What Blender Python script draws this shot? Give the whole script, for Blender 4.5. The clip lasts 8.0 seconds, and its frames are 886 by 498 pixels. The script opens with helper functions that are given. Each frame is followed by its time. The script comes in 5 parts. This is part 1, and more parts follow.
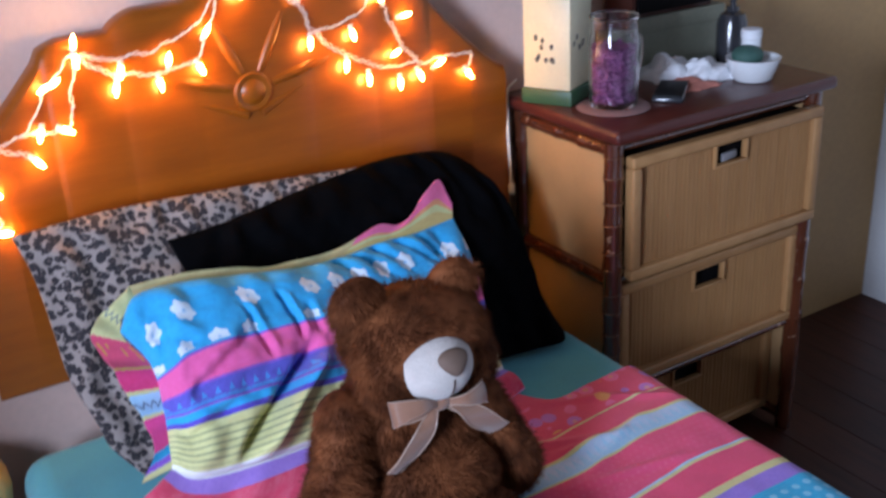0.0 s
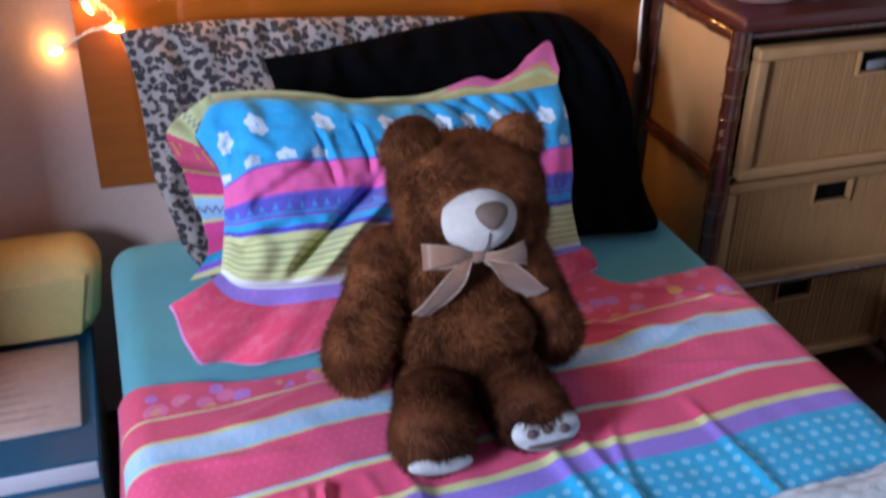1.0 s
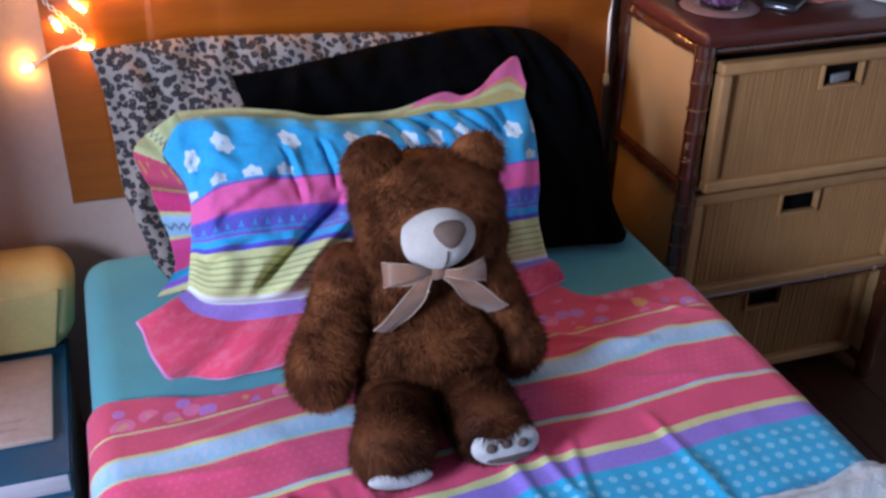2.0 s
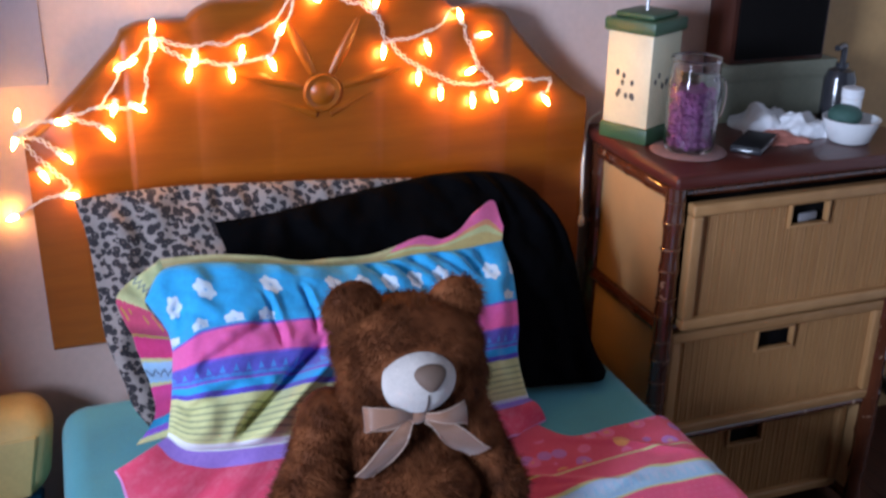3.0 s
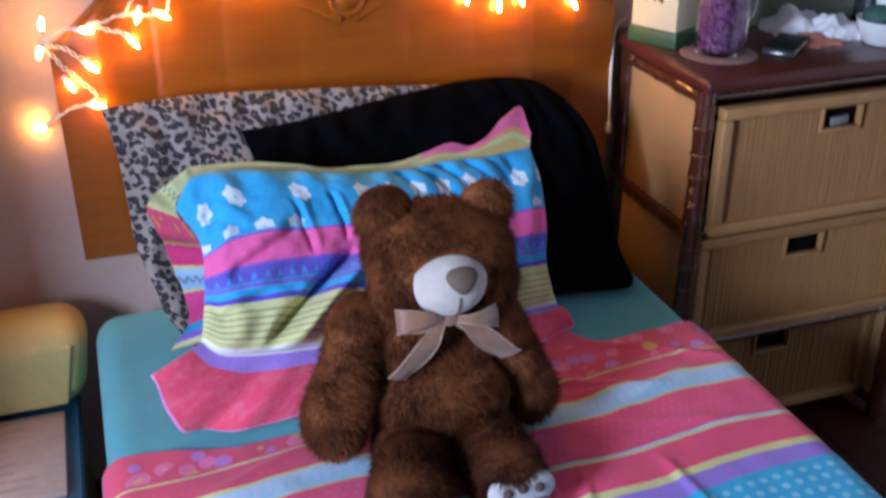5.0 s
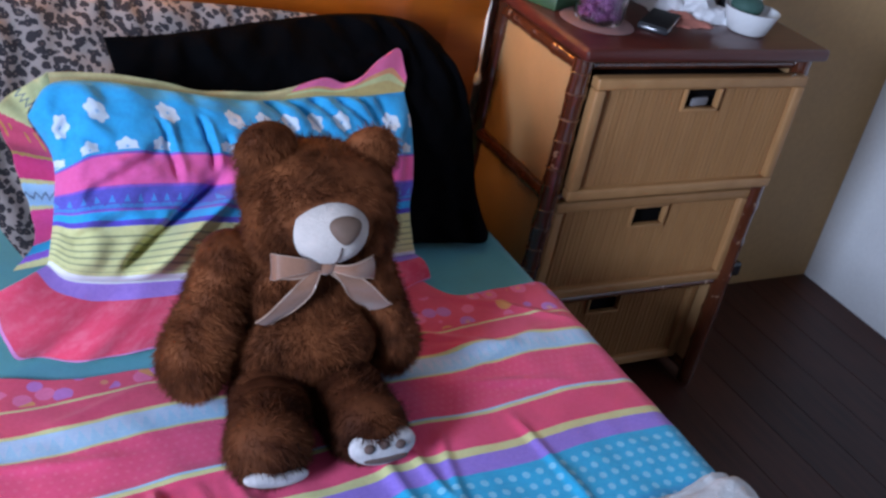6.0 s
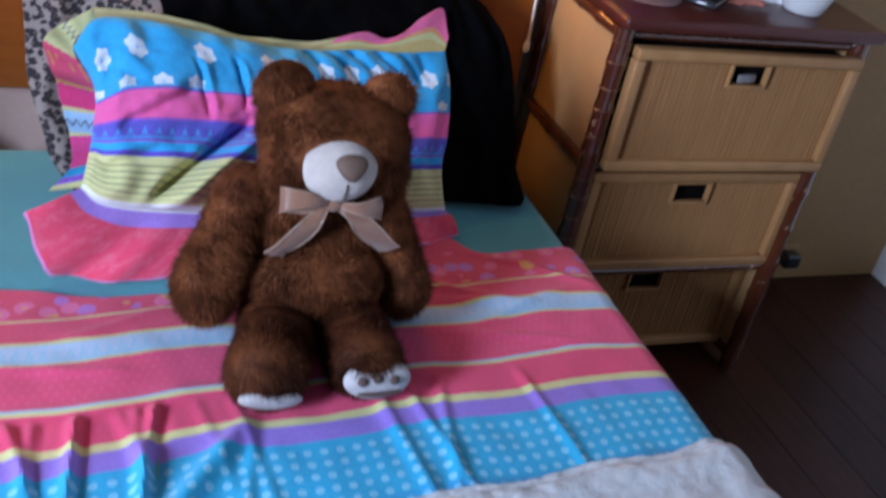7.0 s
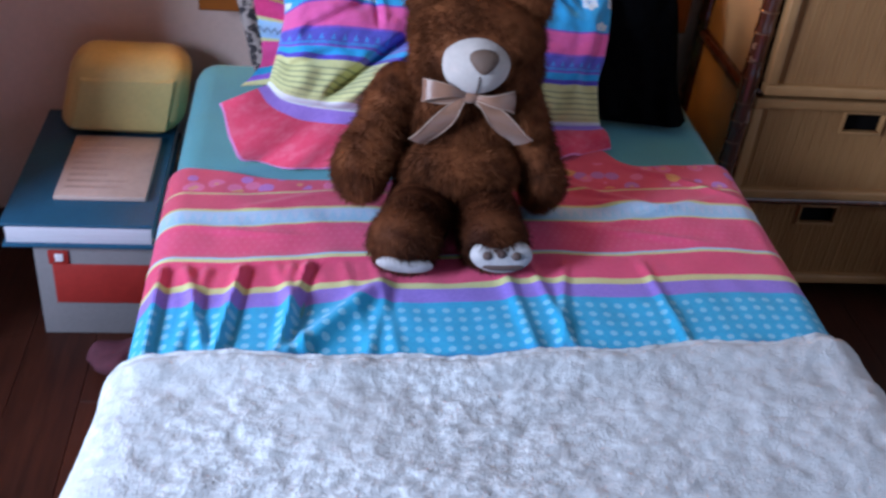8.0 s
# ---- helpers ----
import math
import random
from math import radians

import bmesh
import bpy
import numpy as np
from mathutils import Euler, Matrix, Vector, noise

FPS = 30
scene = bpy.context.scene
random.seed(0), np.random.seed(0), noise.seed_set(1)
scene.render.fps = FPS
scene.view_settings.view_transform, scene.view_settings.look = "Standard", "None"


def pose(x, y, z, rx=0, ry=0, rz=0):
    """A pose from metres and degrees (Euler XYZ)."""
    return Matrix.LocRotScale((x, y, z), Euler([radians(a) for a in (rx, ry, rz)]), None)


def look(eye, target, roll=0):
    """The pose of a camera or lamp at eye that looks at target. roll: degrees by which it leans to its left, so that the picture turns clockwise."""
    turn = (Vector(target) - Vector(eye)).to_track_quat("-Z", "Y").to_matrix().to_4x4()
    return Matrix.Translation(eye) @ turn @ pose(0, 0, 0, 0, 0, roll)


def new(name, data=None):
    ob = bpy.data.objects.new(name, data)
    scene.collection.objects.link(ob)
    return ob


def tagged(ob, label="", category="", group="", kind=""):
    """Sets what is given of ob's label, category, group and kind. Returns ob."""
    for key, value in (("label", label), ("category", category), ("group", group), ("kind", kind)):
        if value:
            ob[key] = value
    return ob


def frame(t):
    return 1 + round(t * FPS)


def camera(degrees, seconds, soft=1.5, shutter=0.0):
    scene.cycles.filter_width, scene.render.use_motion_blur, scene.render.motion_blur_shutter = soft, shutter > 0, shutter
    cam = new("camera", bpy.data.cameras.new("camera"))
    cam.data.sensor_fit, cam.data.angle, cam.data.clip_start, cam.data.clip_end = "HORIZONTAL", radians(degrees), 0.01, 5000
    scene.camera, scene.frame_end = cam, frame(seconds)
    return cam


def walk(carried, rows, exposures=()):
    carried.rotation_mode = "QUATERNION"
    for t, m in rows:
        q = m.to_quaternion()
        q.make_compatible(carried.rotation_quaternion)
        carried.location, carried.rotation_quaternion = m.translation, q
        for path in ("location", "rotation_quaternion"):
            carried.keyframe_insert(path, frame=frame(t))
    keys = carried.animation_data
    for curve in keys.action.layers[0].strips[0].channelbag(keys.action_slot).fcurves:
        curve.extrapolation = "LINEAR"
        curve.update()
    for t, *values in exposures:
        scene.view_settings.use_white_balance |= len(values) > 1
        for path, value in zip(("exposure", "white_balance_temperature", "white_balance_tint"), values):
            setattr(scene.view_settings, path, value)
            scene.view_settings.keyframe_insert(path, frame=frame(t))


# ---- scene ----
cam = camera(45.9, 8.0, soft=2.6, shutter=0.5)

PATH = [
    (0, (-0.594, -1.557, 1.334), (0.336, 0.019, 0.526), -3.3),
    (0.5, (-0.509, -1.584, 1.306), (0.246, 0.04, 0.417), -0.1),
    (1, (-0.436, -1.634, 1.282), (0.118, 0.009, 0.286), 1.1),
    (1.2, (-0.421, -1.644, 1.28), (0.117, -0.017, 0.25), 0.5),
    (2.3, (-0.395, -1.654, 1.324), (0.173, 0.007, 0.365), 0.9),
    (2.5, (-0.406, -1.654, 1.325), (0.106, 0.044, 0.401), -0.2),
    (2.8, (-0.399, -1.662, 1.326), (0.151, 0.067, 0.485), 0.4),
    (3, (-0.399, -1.665, 1.333), (0.231, 0.071, 0.564), 0.7),
    (3.5, (-0.389, -1.682, 1.343), (0.122, 0.099, 0.59), -0.7),
    (4, (-0.383, -1.685, 1.335), (0.128, 0.103, 0.599), -0.5),
    (4.2, (-0.386, -1.684, 1.339), (0.131, 0.101, 0.599), -0.4),
    (5.3, (-0.432, -1.639, 1.301), (0.184, 0.003, 0.34), -0.2),
    (5.5, (-0.446, -1.614, 1.298), (0.204, 0.0, 0.311), 0.1),
    (5.8, (-0.477, -1.603, 1.317), (0.299, -0.086, 0.272), 5.1),
    (6, (-0.498, -1.581, 1.32), (0.419, -0.113, 0.318), 11.9),
    (6.5, (-0.49, -1.574, 1.317), (0.435, -0.124, 0.296), 13.0),
    (7, (-0.4, -1.69, 1.306), (0.333, -0.15, 0.262), 12.4),
    (7.2, (-0.351, -1.751, 1.292), (0.299, -0.198, 0.212), 10.6),
    (7.5, (-0.305, -1.854, 1.27), (0.145, -0.238, 0.181), 6.3),
    (8, (-0.268, -1.924, 1.294), (-0.009, -0.294, 0.164), 6.3),
]
walk(cam, [(t, look(eye, target, roll)) for t, eye, target, roll in PATH])

# ---- daylight and lamps ----
world = bpy.data.worlds.new("sky")
scene.world = world
world.use_nodes = True
sky = world.node_tree.nodes.new("ShaderNodeTexSky")
sky.sky_type, sky.sun_disc = "NISHITA", False
sky.sun_elevation, sky.sun_rotation = radians(38), radians(250)
world.node_tree.nodes["Background"].inputs["Strength"].default_value = 0.12
world.node_tree.links.new(sky.outputs["Color"], world.node_tree.nodes["Background"].inputs["Color"])

WIN_Y, WIN_Z, WIN_W, WIN_H = -1.66, 1.30, 0.66, 0.78   # window in the left wall
X_L, X_R, Y_B, Y_F, CEIL = -1.95, 1.69, 0.07, -3.6, 2.5
lamp = bpy.data.lights.new("window_daylight", "AREA")
lamp.shape, lamp.size, lamp.size_y, lamp.energy, lamp.color = "RECTANGLE", WIN_W, WIN_H, 124, (0.580, 0.71, 1.0)
new("window_daylight", lamp).matrix_world = look((X_L - 0.05, WIN_Y, WIN_Z), (X_L + 1, WIN_Y, WIN_Z))


# ---- materials ----
def graph(name):
    m = bpy.data.materials.new(name)
    m.use_nodes = True
    return m, m.node_tree.nodes, m.node_tree.links, m.node_tree.nodes["Principled BSDF"]


def node(nodes, kind, **inputs):
    n = nodes.new(kind)
    for key, value in inputs.items():
        n.inputs[key].default_value = value
    return n


def math_node(nodes, links, op, a, b=None):
    n = nodes.new("ShaderNodeMath")
    n.operation = op
    for i, v in enumerate((a, b)):
        if v is None:
            continue
        if isinstance(v, (int, float)):
            n.inputs[i].default_value = v
        else:
            links.new(v, n.inputs[i])
    return n.outputs[0]


def mix(nodes, links, fac, a, b, kind="MIX"):
    n = nodes.new("ShaderNodeMix")
    n.data_type, n.blend_type = "RGBA", kind
    for slot, v in ((0, fac), (6, a), (7, b)):
        if isinstance(v, (int, float)):
            n.inputs[slot].default_value = v
        elif isinstance(v, tuple):
            n.inputs[slot].default_value = (*v[:3], 1)
        else:
            links.new(v, n.inputs[slot])
    return n.outputs[2]


def ramp(nodes, links, fac, stops, step=False):
    n = nodes.new("ShaderNodeValToRGB")
    n.color_ramp.interpolation = "CONSTANT" if step else "LINEAR"
    el = n.color_ramp.elements
    while len(el) < len(stops):
        el.new(0.5)
    for e, (p, c) in zip(el, sorted(stops)):
        e.position, e.color = p, (*c, 1)
    links.new(fac, n.inputs[0])
    return n.outputs[0]


def bumped(nodes, links, bsdf, height, strength, distance=0.002):
    b = node(nodes, "ShaderNodeBump", Strength=strength, Distance=distance)
    links.new(height, b.inputs["Height"])
    links.new(b.outputs[0], bsdf.inputs["Normal"])


def noise_out(nodes, links, scale, detail=4, rough=0.6, vec=None, stretch=None, coords="Object"):
    n = node(nodes, "ShaderNodeTexNoise", Scale=scale, Detail=detail, Roughness=rough)
    if vec is None:
        vec = nodes.new("ShaderNodeTexCoord").outputs[coords]
    if stretch:
        mp = node(nodes, "ShaderNodeMapping", Scale=stretch)
        links.new(vec, mp.inputs[0])
        vec = mp.outputs[0]
    links.new(vec, n.inputs["Vector"])
    return n.outputs["Fac"]


def plain(name, color, rough=0.6, var=0.12, big=5, fine=120, bump=0.25, metal=0.0, coat=0.0, sheen=0.0, stretch=None, spec=0.5, distance=0.002):
    """A surface with slow stains and fine grain over one colour."""
    m, nodes, links, bsdf = graph(name)
    slow, quick = noise_out(nodes, links, big, stretch=stretch), noise_out(nodes, links, fine, stretch=stretch)
    dark, light = tuple(c * (1 - 2 * var) for c in color), tuple(min(1, c * (1 + 2 * var)) for c in color)
    c = ramp(nodes, links, slow, [(0.3, dark), (0.7, light)])
    c = mix(nodes, links, 0.35, c, ramp(nodes, links, quick, [(0.3, dark), (0.7, light)]))
    links.new(c, bsdf.inputs["Base Color"])
    links.new(ramp(nodes, links, slow, [(0.3, (rough * 0.85,) * 3), (0.7, (min(1, rough * 1.15),) * 3)]), bsdf.inputs["Roughness"])
    bsdf.inputs["Metallic"].default_value, bsdf.inputs["Coat Weight"].default_value = metal, coat
    bsdf.inputs["Sheen Weight"].default_value, bsdf.inputs["Specular IOR Level"].default_value = sheen, spec
    bumped(nodes, links, bsdf, quick, bump, distance)
    return m


def wood(name, dark, light, rough, coat=0.0, stretch=(1, 14, 14), scale=6, fleck=None):
    m, nodes, links, bsdf = graph(name)
    grain = noise_out(nodes, links, scale, 6, 0.65, stretch=stretch)
    slow = noise_out(nodes, links, 3, 3)
    rnd = nodes.new("ShaderNodeObjectInfo").outputs["Random"]
    c = ramp(nodes, links, grain, [(0.3, dark), (0.7, light)])
    c = mix(nodes, links, 0.3, c, ramp(nodes, links, slow, [(0.3, dark), (0.7, light)]))
    c = mix(nodes, links, 0.3, c, ramp(nodes, links, rnd, [(0.0, dark), (1.0, light)]))
    if fleck:                                       # pale flecks: worn varnish, with its glints painted in
        c = mix(nodes, links, ramp(nodes, links, noise_out(nodes, links, 42, 3, 0.55), [(0.66, (0, 0, 0)), (0.72, (0.7, 0.7, 0.7))]), c, fleck)
    links.new(c, bsdf.inputs["Base Color"])
    bsdf.inputs["Roughness"].default_value, bsdf.inputs["Coat Weight"].default_value = rough, coat
    bsdf.inputs["Coat Roughness"].default_value, bsdf.inputs["Specular IOR Level"].default_value = 0.12, 0.3
    bumped(nodes, links, bsdf, grain, 0.15, 0.001)
    return m


def glow(name, color, strength):
    m, nodes, links, bsdf = graph(name)
    bsdf.inputs["Base Color"].default_value = (*color, 1)
    bsdf.inputs["Emission Color"].default_value, bsdf.inputs["Emission Strength"].default_value = (*color, 1), strength
    return m


def weave(nodes, links, bsdf, vec, count, strength=0.3):
    """Threads and soft crumples of a woven cloth."""
    w = node(nodes, "ShaderNodeTexWave", Scale=count, Distortion=1.5, Detail=2)
    links.new(vec, w.inputs["Vector"])
    crumple = noise_out(nodes, links, 9, 5, 0.6)
    h = math_node(nodes, links, "ADD", math_node(nodes, links, "MULTIPLY", w.outputs["Fac"], 0.15), crumple)
    bumped(nodes, links, bsdf, h, strength, 0.006)
    bsdf.inputs["Roughness"].default_value, bsdf.inputs["Sheen Weight"].default_value = 0.85, 0.25
    bsdf.inputs["Specular IOR Level"].default_value = 0.2


TEAL, RED, PINK, BLUE, SKY = (0.07, 0.35, 0.42), (0.68, 0.08, 0.16), (0.80, 0.12, 0.36), (0.03, 0.36, 0.68), (0.35, 0.60, 0.80)
LIME, PURPLE, LILAC, WHITE = (0.64, 0.62, 0.29), (0.24, 0.10, 0.52), (0.42, 0.25, 0.75), (0.82, 0.82, 0.84)


def uv_axes(nodes, links, wobble=0.004):
    uv = nodes.new("ShaderNodeUVMap").outputs[0]
    n = node(nodes, "ShaderNodeTexNoise", Scale=14, Detail=3)
    links.new(uv, n.inputs["Vector"])
    sep = nodes.new("ShaderNodeSeparateXYZ")
    links.new(uv, sep.inputs[0])
    off = math_node(nodes, links, "MULTIPLY", math_node(nodes, links, "SUBTRACT", n.outputs["Fac"], 0.5), wobble * 2)
    return uv, math_node(nodes, links, "ADD", sep.outputs[0], off), math_node(nodes, links, "ADD", sep.outputs[1], off)


def within(nodes, links, v, lo, hi):
    a = math_node(nodes, links, "GREATER_THAN", v, lo)
    return math_node(nodes, links, "MULTIPLY", a, math_node(nodes, links, "LESS_THAN", v, hi))


def dots(nodes, links, u, v, pitch, radius, stagger=0.5, petals=0):
    """A mask of round dots, or of small flowers, on a staggered grid."""
    row = math_node(nodes, links, "DIVIDE", v, pitch)
    shift = math_node(nodes, links, "MULTIPLY", math_node(nodes, links, "FLOOR", row), stagger)
    col = math_node(nodes, links, "ADD", math_node(nodes, links, "DIVIDE", u, pitch), shift)
    fx = math_node(nodes, links, "SUBTRACT", math_node(nodes, links, "FRACT", col), 0.5)
    fy = math_node(nodes, links, "SUBTRACT", math_node(nodes, links, "FRACT", row), 0.5)
    d = math_node(nodes, links, "SQRT", math_node(nodes, links, "ADD", math_node(nodes, links, "MULTIPLY", fx, fx), math_node(nodes, links, "MULTIPLY", fy, fy)))
    if petals:
        cell = nodes.new("ShaderNodeCombineXYZ")
        links.new(math_node(nodes, links, "FLOOR", col), cell.inputs[0]), links.new(math_node(nodes, links, "FLOOR", row), cell.inputs[1])
        chance = nodes.new("ShaderNodeTexWhiteNoise")
        links.new(cell.outputs[0], chance.inputs["Vector"])
        turn = math_node(nodes, links, "MULTIPLY", math_node(nodes, links, "ARCTAN2", fy, fx), petals)
        d = math_node(nodes, links, "ADD", d, math_node(nodes, links, "MULTIPLY", math_node(nodes, links, "COSINE", turn), radius * 0.11))
        ring = within(nodes, links, d, radius * 0.12, radius)
        return math_node(nodes, links, "MULTIPLY", ring, math_node(nodes, links, "GREATER_THAN", chance.outputs["Value"], 0.28))
    return math_node(nodes, links, "LESS_THAN", d, radius)


def zigzag(nodes, links, u, v, lo, hi, pitch):
    tri = math_node(nodes, links, "PINGPONG", u, pitch)
    edge = math_node(nodes, links, "ADD", math_node(nodes, links, "MULTIPLY", tri, (hi - lo) / pitch), lo)
    return math_node(nodes, links, "LESS_THAN", v, edge)


def striped_sheet_material():
    m, nodes, links, bsdf = graph("striped cotton sheet")
    uv, u, v = uv_axes(nodes, links, 0.002)
    c = ramp(nodes, links, math_node(nodes, links, "MULTIPLY", v, 2.0), [(2 * p, q) for p, q in (
        (0.0, RED), (0.090, LIME), (0.095, RED), (0.138, LIME), (0.143, SKY), (0.180, LIME), (0.185, (0.76, 0.08, 0.20)), (0.268, SKY), (0.273, LIME),
        (0.278, (0.74, 0.07, 0.17)), (0.334, LIME), (0.348, (0.30, 0.19, 0.66)), (0.380, (0.02, 0.40, 0.68)), (0.49, BLUE))], True)
    # flowers of the first band
    vor = node(nodes, "ShaderNodeTexVoronoi", Scale=33)
    links.new(uv, vor.inputs["Vector"])
    sep = nodes.new("ShaderNodeSeparateColor")
    links.new(vor.outputs["Color"], sep.inputs[0])
    petal = ramp(nodes, links, sep.outputs[0], [(0.0, LILAC), (0.40, (0.78, 0.22, 0.45)), (0.68, (0.72, 0.46, 0.10)), (0.80, RED)], True)
    bloom = math_node(nodes, links, "MULTIPLY", math_node(nodes, links, "LESS_THAN", vor.outputs["Distance"], 0.46), within(nodes, links, v, 0.004, 0.087))
    c = mix(nodes, links, math_node(nodes, links, "MULTIPLY", bloom, 0.66), c, petal)
    core = math_node(nodes, links, "MULTIPLY", math_node(nodes, links, "LESS_THAN", vor.outputs["Distance"], 0.17), within(nodes, links, v, 0.004, 0.087))
    c = mix(nodes, links, math_node(nodes, links, "MULTIPLY", core, 0.6), c, (0.74, 0.42, 0.16))
    zz = math_node(nodes, links, "MULTIPLY", zigzag(nodes, links, u, v, 0.150, 0.174, 0.008), within(nodes, links, v, 0.146, 0.178))
    c = mix(nodes, links, math_node(nodes, links, "MULTIPLY", zz, 0.5), c, (0.55, 0.62, 0.80))
    spots = math_node(nodes, links, "MULTIPLY", dots(nodes, links, u, v, 0.0205, 0.27, 0.0), math_node(nodes, links, "GREATER_THAN", v, 0.387))
    c = mix(nodes, links, math_node(nodes, links, "MULTIPLY", spots, 0.42), c, (0.45, 0.80, 0.92))
    small = math_node(nodes, links, "MULTIPLY", dots(nodes, links, u, v, 0.013, 0.2), within(nodes, links, v, 0.187, 0.262))
    c = mix(nodes, links, math_node(nodes, links, "MULTIPLY", small, 0.12), c, (0.9, 0.35, 0.45))
    c = mix(nodes, links, 0.16, c, ramp(nodes, links, noise_out(nodes, links, 180, 3), [(0.3, (0.2, 0.2, 0.2)), (0.7, (0.8, 0.8, 0.8))]), "OVERLAY")
    links.new(c, bsdf.inputs["Base Color"])
    weave(nodes, links, bsdf, uv, 180)
    return m


def cotton_finish(nodes, links, bsdf, uv, c):
    """Thread mottling and weave over a printed cotton colour."""
    c = mix(nodes, links, 0.16, c, ramp(nodes, links, noise_out(nodes, links, 180, 3), [(0.3, (0.2, 0.2, 0.2)), (0.7, (0.8, 0.8, 0.8))]), "OVERLAY")
    links.new(c, bsdf.inputs["Base Color"])
    weave(nodes, links, bsdf, uv, 180)


def striped_pillow_material():
    """u runs across the pillow in metres, v down it from 0 to 1."""
    m, nodes, links, bsdf = graph("striped cotton pillowcase")
    uv, u, v = uv_axes(nodes, links, 0.003)
    c = ramp(nodes, links, v, [
        (0.0, BLUE), (0.258, PURPLE), (0.270, PINK), (0.425, PURPLE), (0.438, (0.11, 0.10, 0.50)), (0.555, PURPLE), (0.567, (0.03, 0.36, 0.72)), (0.620, (0.10, 0.07, 0.48)),
        (0.655, LIME), (0.968, WHITE)], True)
    depth = math_node(nodes, links, "MULTIPLY", v, 0.34)
    fl = math_node(nodes, links, "MULTIPLY", dots(nodes, links, u, math_node(nodes, links, "SUBTRACT", depth, 0.006), 0.050, 0.27, 0.5, 6), within(nodes, links, v, 0.02, 0.25))
    c = mix(nodes, links, math_node(nodes, links, "MULTIPLY", fl, 0.85), c, (0.74, 0.78, 0.82))
    # two rows of pale blue triangles, points up and points down, on the indigo band
    up = zigzag(nodes, links, u, v, 0.445, 0.545, 0.0095)
    down = math_node(nodes, links, "SUBTRACT", 1.0, zigzag(nodes, links, u, v, 0.475, 0.575, 0.0095))
    tri = math_node(nodes, links, "MULTIPLY", down, within(nodes, links, v, 0.455, 0.520))
    c = mix(nodes, links, math_node(nodes, links, "MULTIPLY", tri, 0.8), c, (0.06, 0.32, 0.72))
    rim = math_node(nodes, links, "MULTIPLY", math_node(nodes, links, "SUBTRACT", 1.0, up), within(nodes, links, v, 0.530, 0.552))
    c = mix(nodes, links, math_node(nodes, links, "MULTIPLY", rim, 0.6), c, (0.05, 0.34, 0.72))
    lines = math_node(nodes, links, "LESS_THAN", math_node(nodes, links, "FRACT", math_node(nodes, links, "DIVIDE", math_node(nodes, links, "SUBTRACT", v, 0.665), 0.046)), 0.24)
    lines = math_node(nodes, links, "MULTIPLY", lines, within(nodes, links, v, 0.690, 0.945))
    c = mix(nodes, links, math_node(nodes, links, "MULTIPLY", lines, 0.75), c, (0.16, 0.20, 0.12))
    cotton_finish(nodes, links, bsdf, uv, c)
    return m


def border_material(name, stops, along_u, motif=None):
    """Printed cotton of a pillow's loose border, its stripes running along or across it."""
    m, nodes, links, bsdf = graph(name)
    uv, u, v = uv_axes(nodes, links, 0.012)
    c = ramp(nodes, links, u if along_u else v, stops, True)
    if motif == "side":                             # gold leaves on the red, a fine zigzag on the pale and the lime bands
        vor = node(nodes, "ShaderNodeTexVoronoi", Scale=9)
        links.new(uv, vor.inputs["Vector"])
        leaf = math_node(nodes, links, "MULTIPLY", math_node(nodes, links, "LESS_THAN", vor.outputs["Distance"], 0.30), within(nodes, links, u, 0.30, 0.43))
        c = mix(nodes, links, math_node(nodes, links, "MULTIPLY", leaf, 0.8), c, (0.62, 0.36, 0.05))
        saw = math_node(nodes, links, "PINGPONG", v, 0.16)
        for at in (0.13, 0.625):
            d = math_node(nodes, links, "ABSOLUTE", math_node(nodes, links, "SUBTRACT", u, math_node(nodes, links, "ADD", math_node(nodes, links, "MULTIPLY", saw, 0.22), at)))
            c = mix(nodes, links, math_node(nodes, links, "MULTIPLY", math_node(nodes, links, "LESS_THAN", d, 0.008), 0.75), c, (0.05, 0.10, 0.20))
    if motif == "low":                              # worn coral mottling of the red
        fade = noise_out(nodes, links, 5, 4, 0.6, vec=uv, stretch=(9, 1, 1))
        worn = math_node(nodes, links, "MULTIPLY", ramp(nodes, links, fade, [(0.45, (0, 0, 0)), (0.65, (0.22, 0.22, 0.22))]), math_node(nodes, links, "GREATER_THAN", v, 0.22))
        c = mix(nodes, links, worn, c, (0.88, 0.34, 0.44))
        c = mix(nodes, links, math_node(nodes, links, "GREATER_THAN", v, 0.965), c, (0.80, 0.30, 0.62))
    if motif == "top":                              # the near half of the hem is folded back to its lime side
        c = mix(nodes, links, math_node(nodes, links, "LESS_THAN", u, 0.60), c, ramp(nodes, links, v, [(0.0, (0.58, 0.42, 0.19)), (0.6, (0.62, 0.52, 0.25))], True))
    cotton_finish(nodes, links, bsdf, uv, c)
    return m


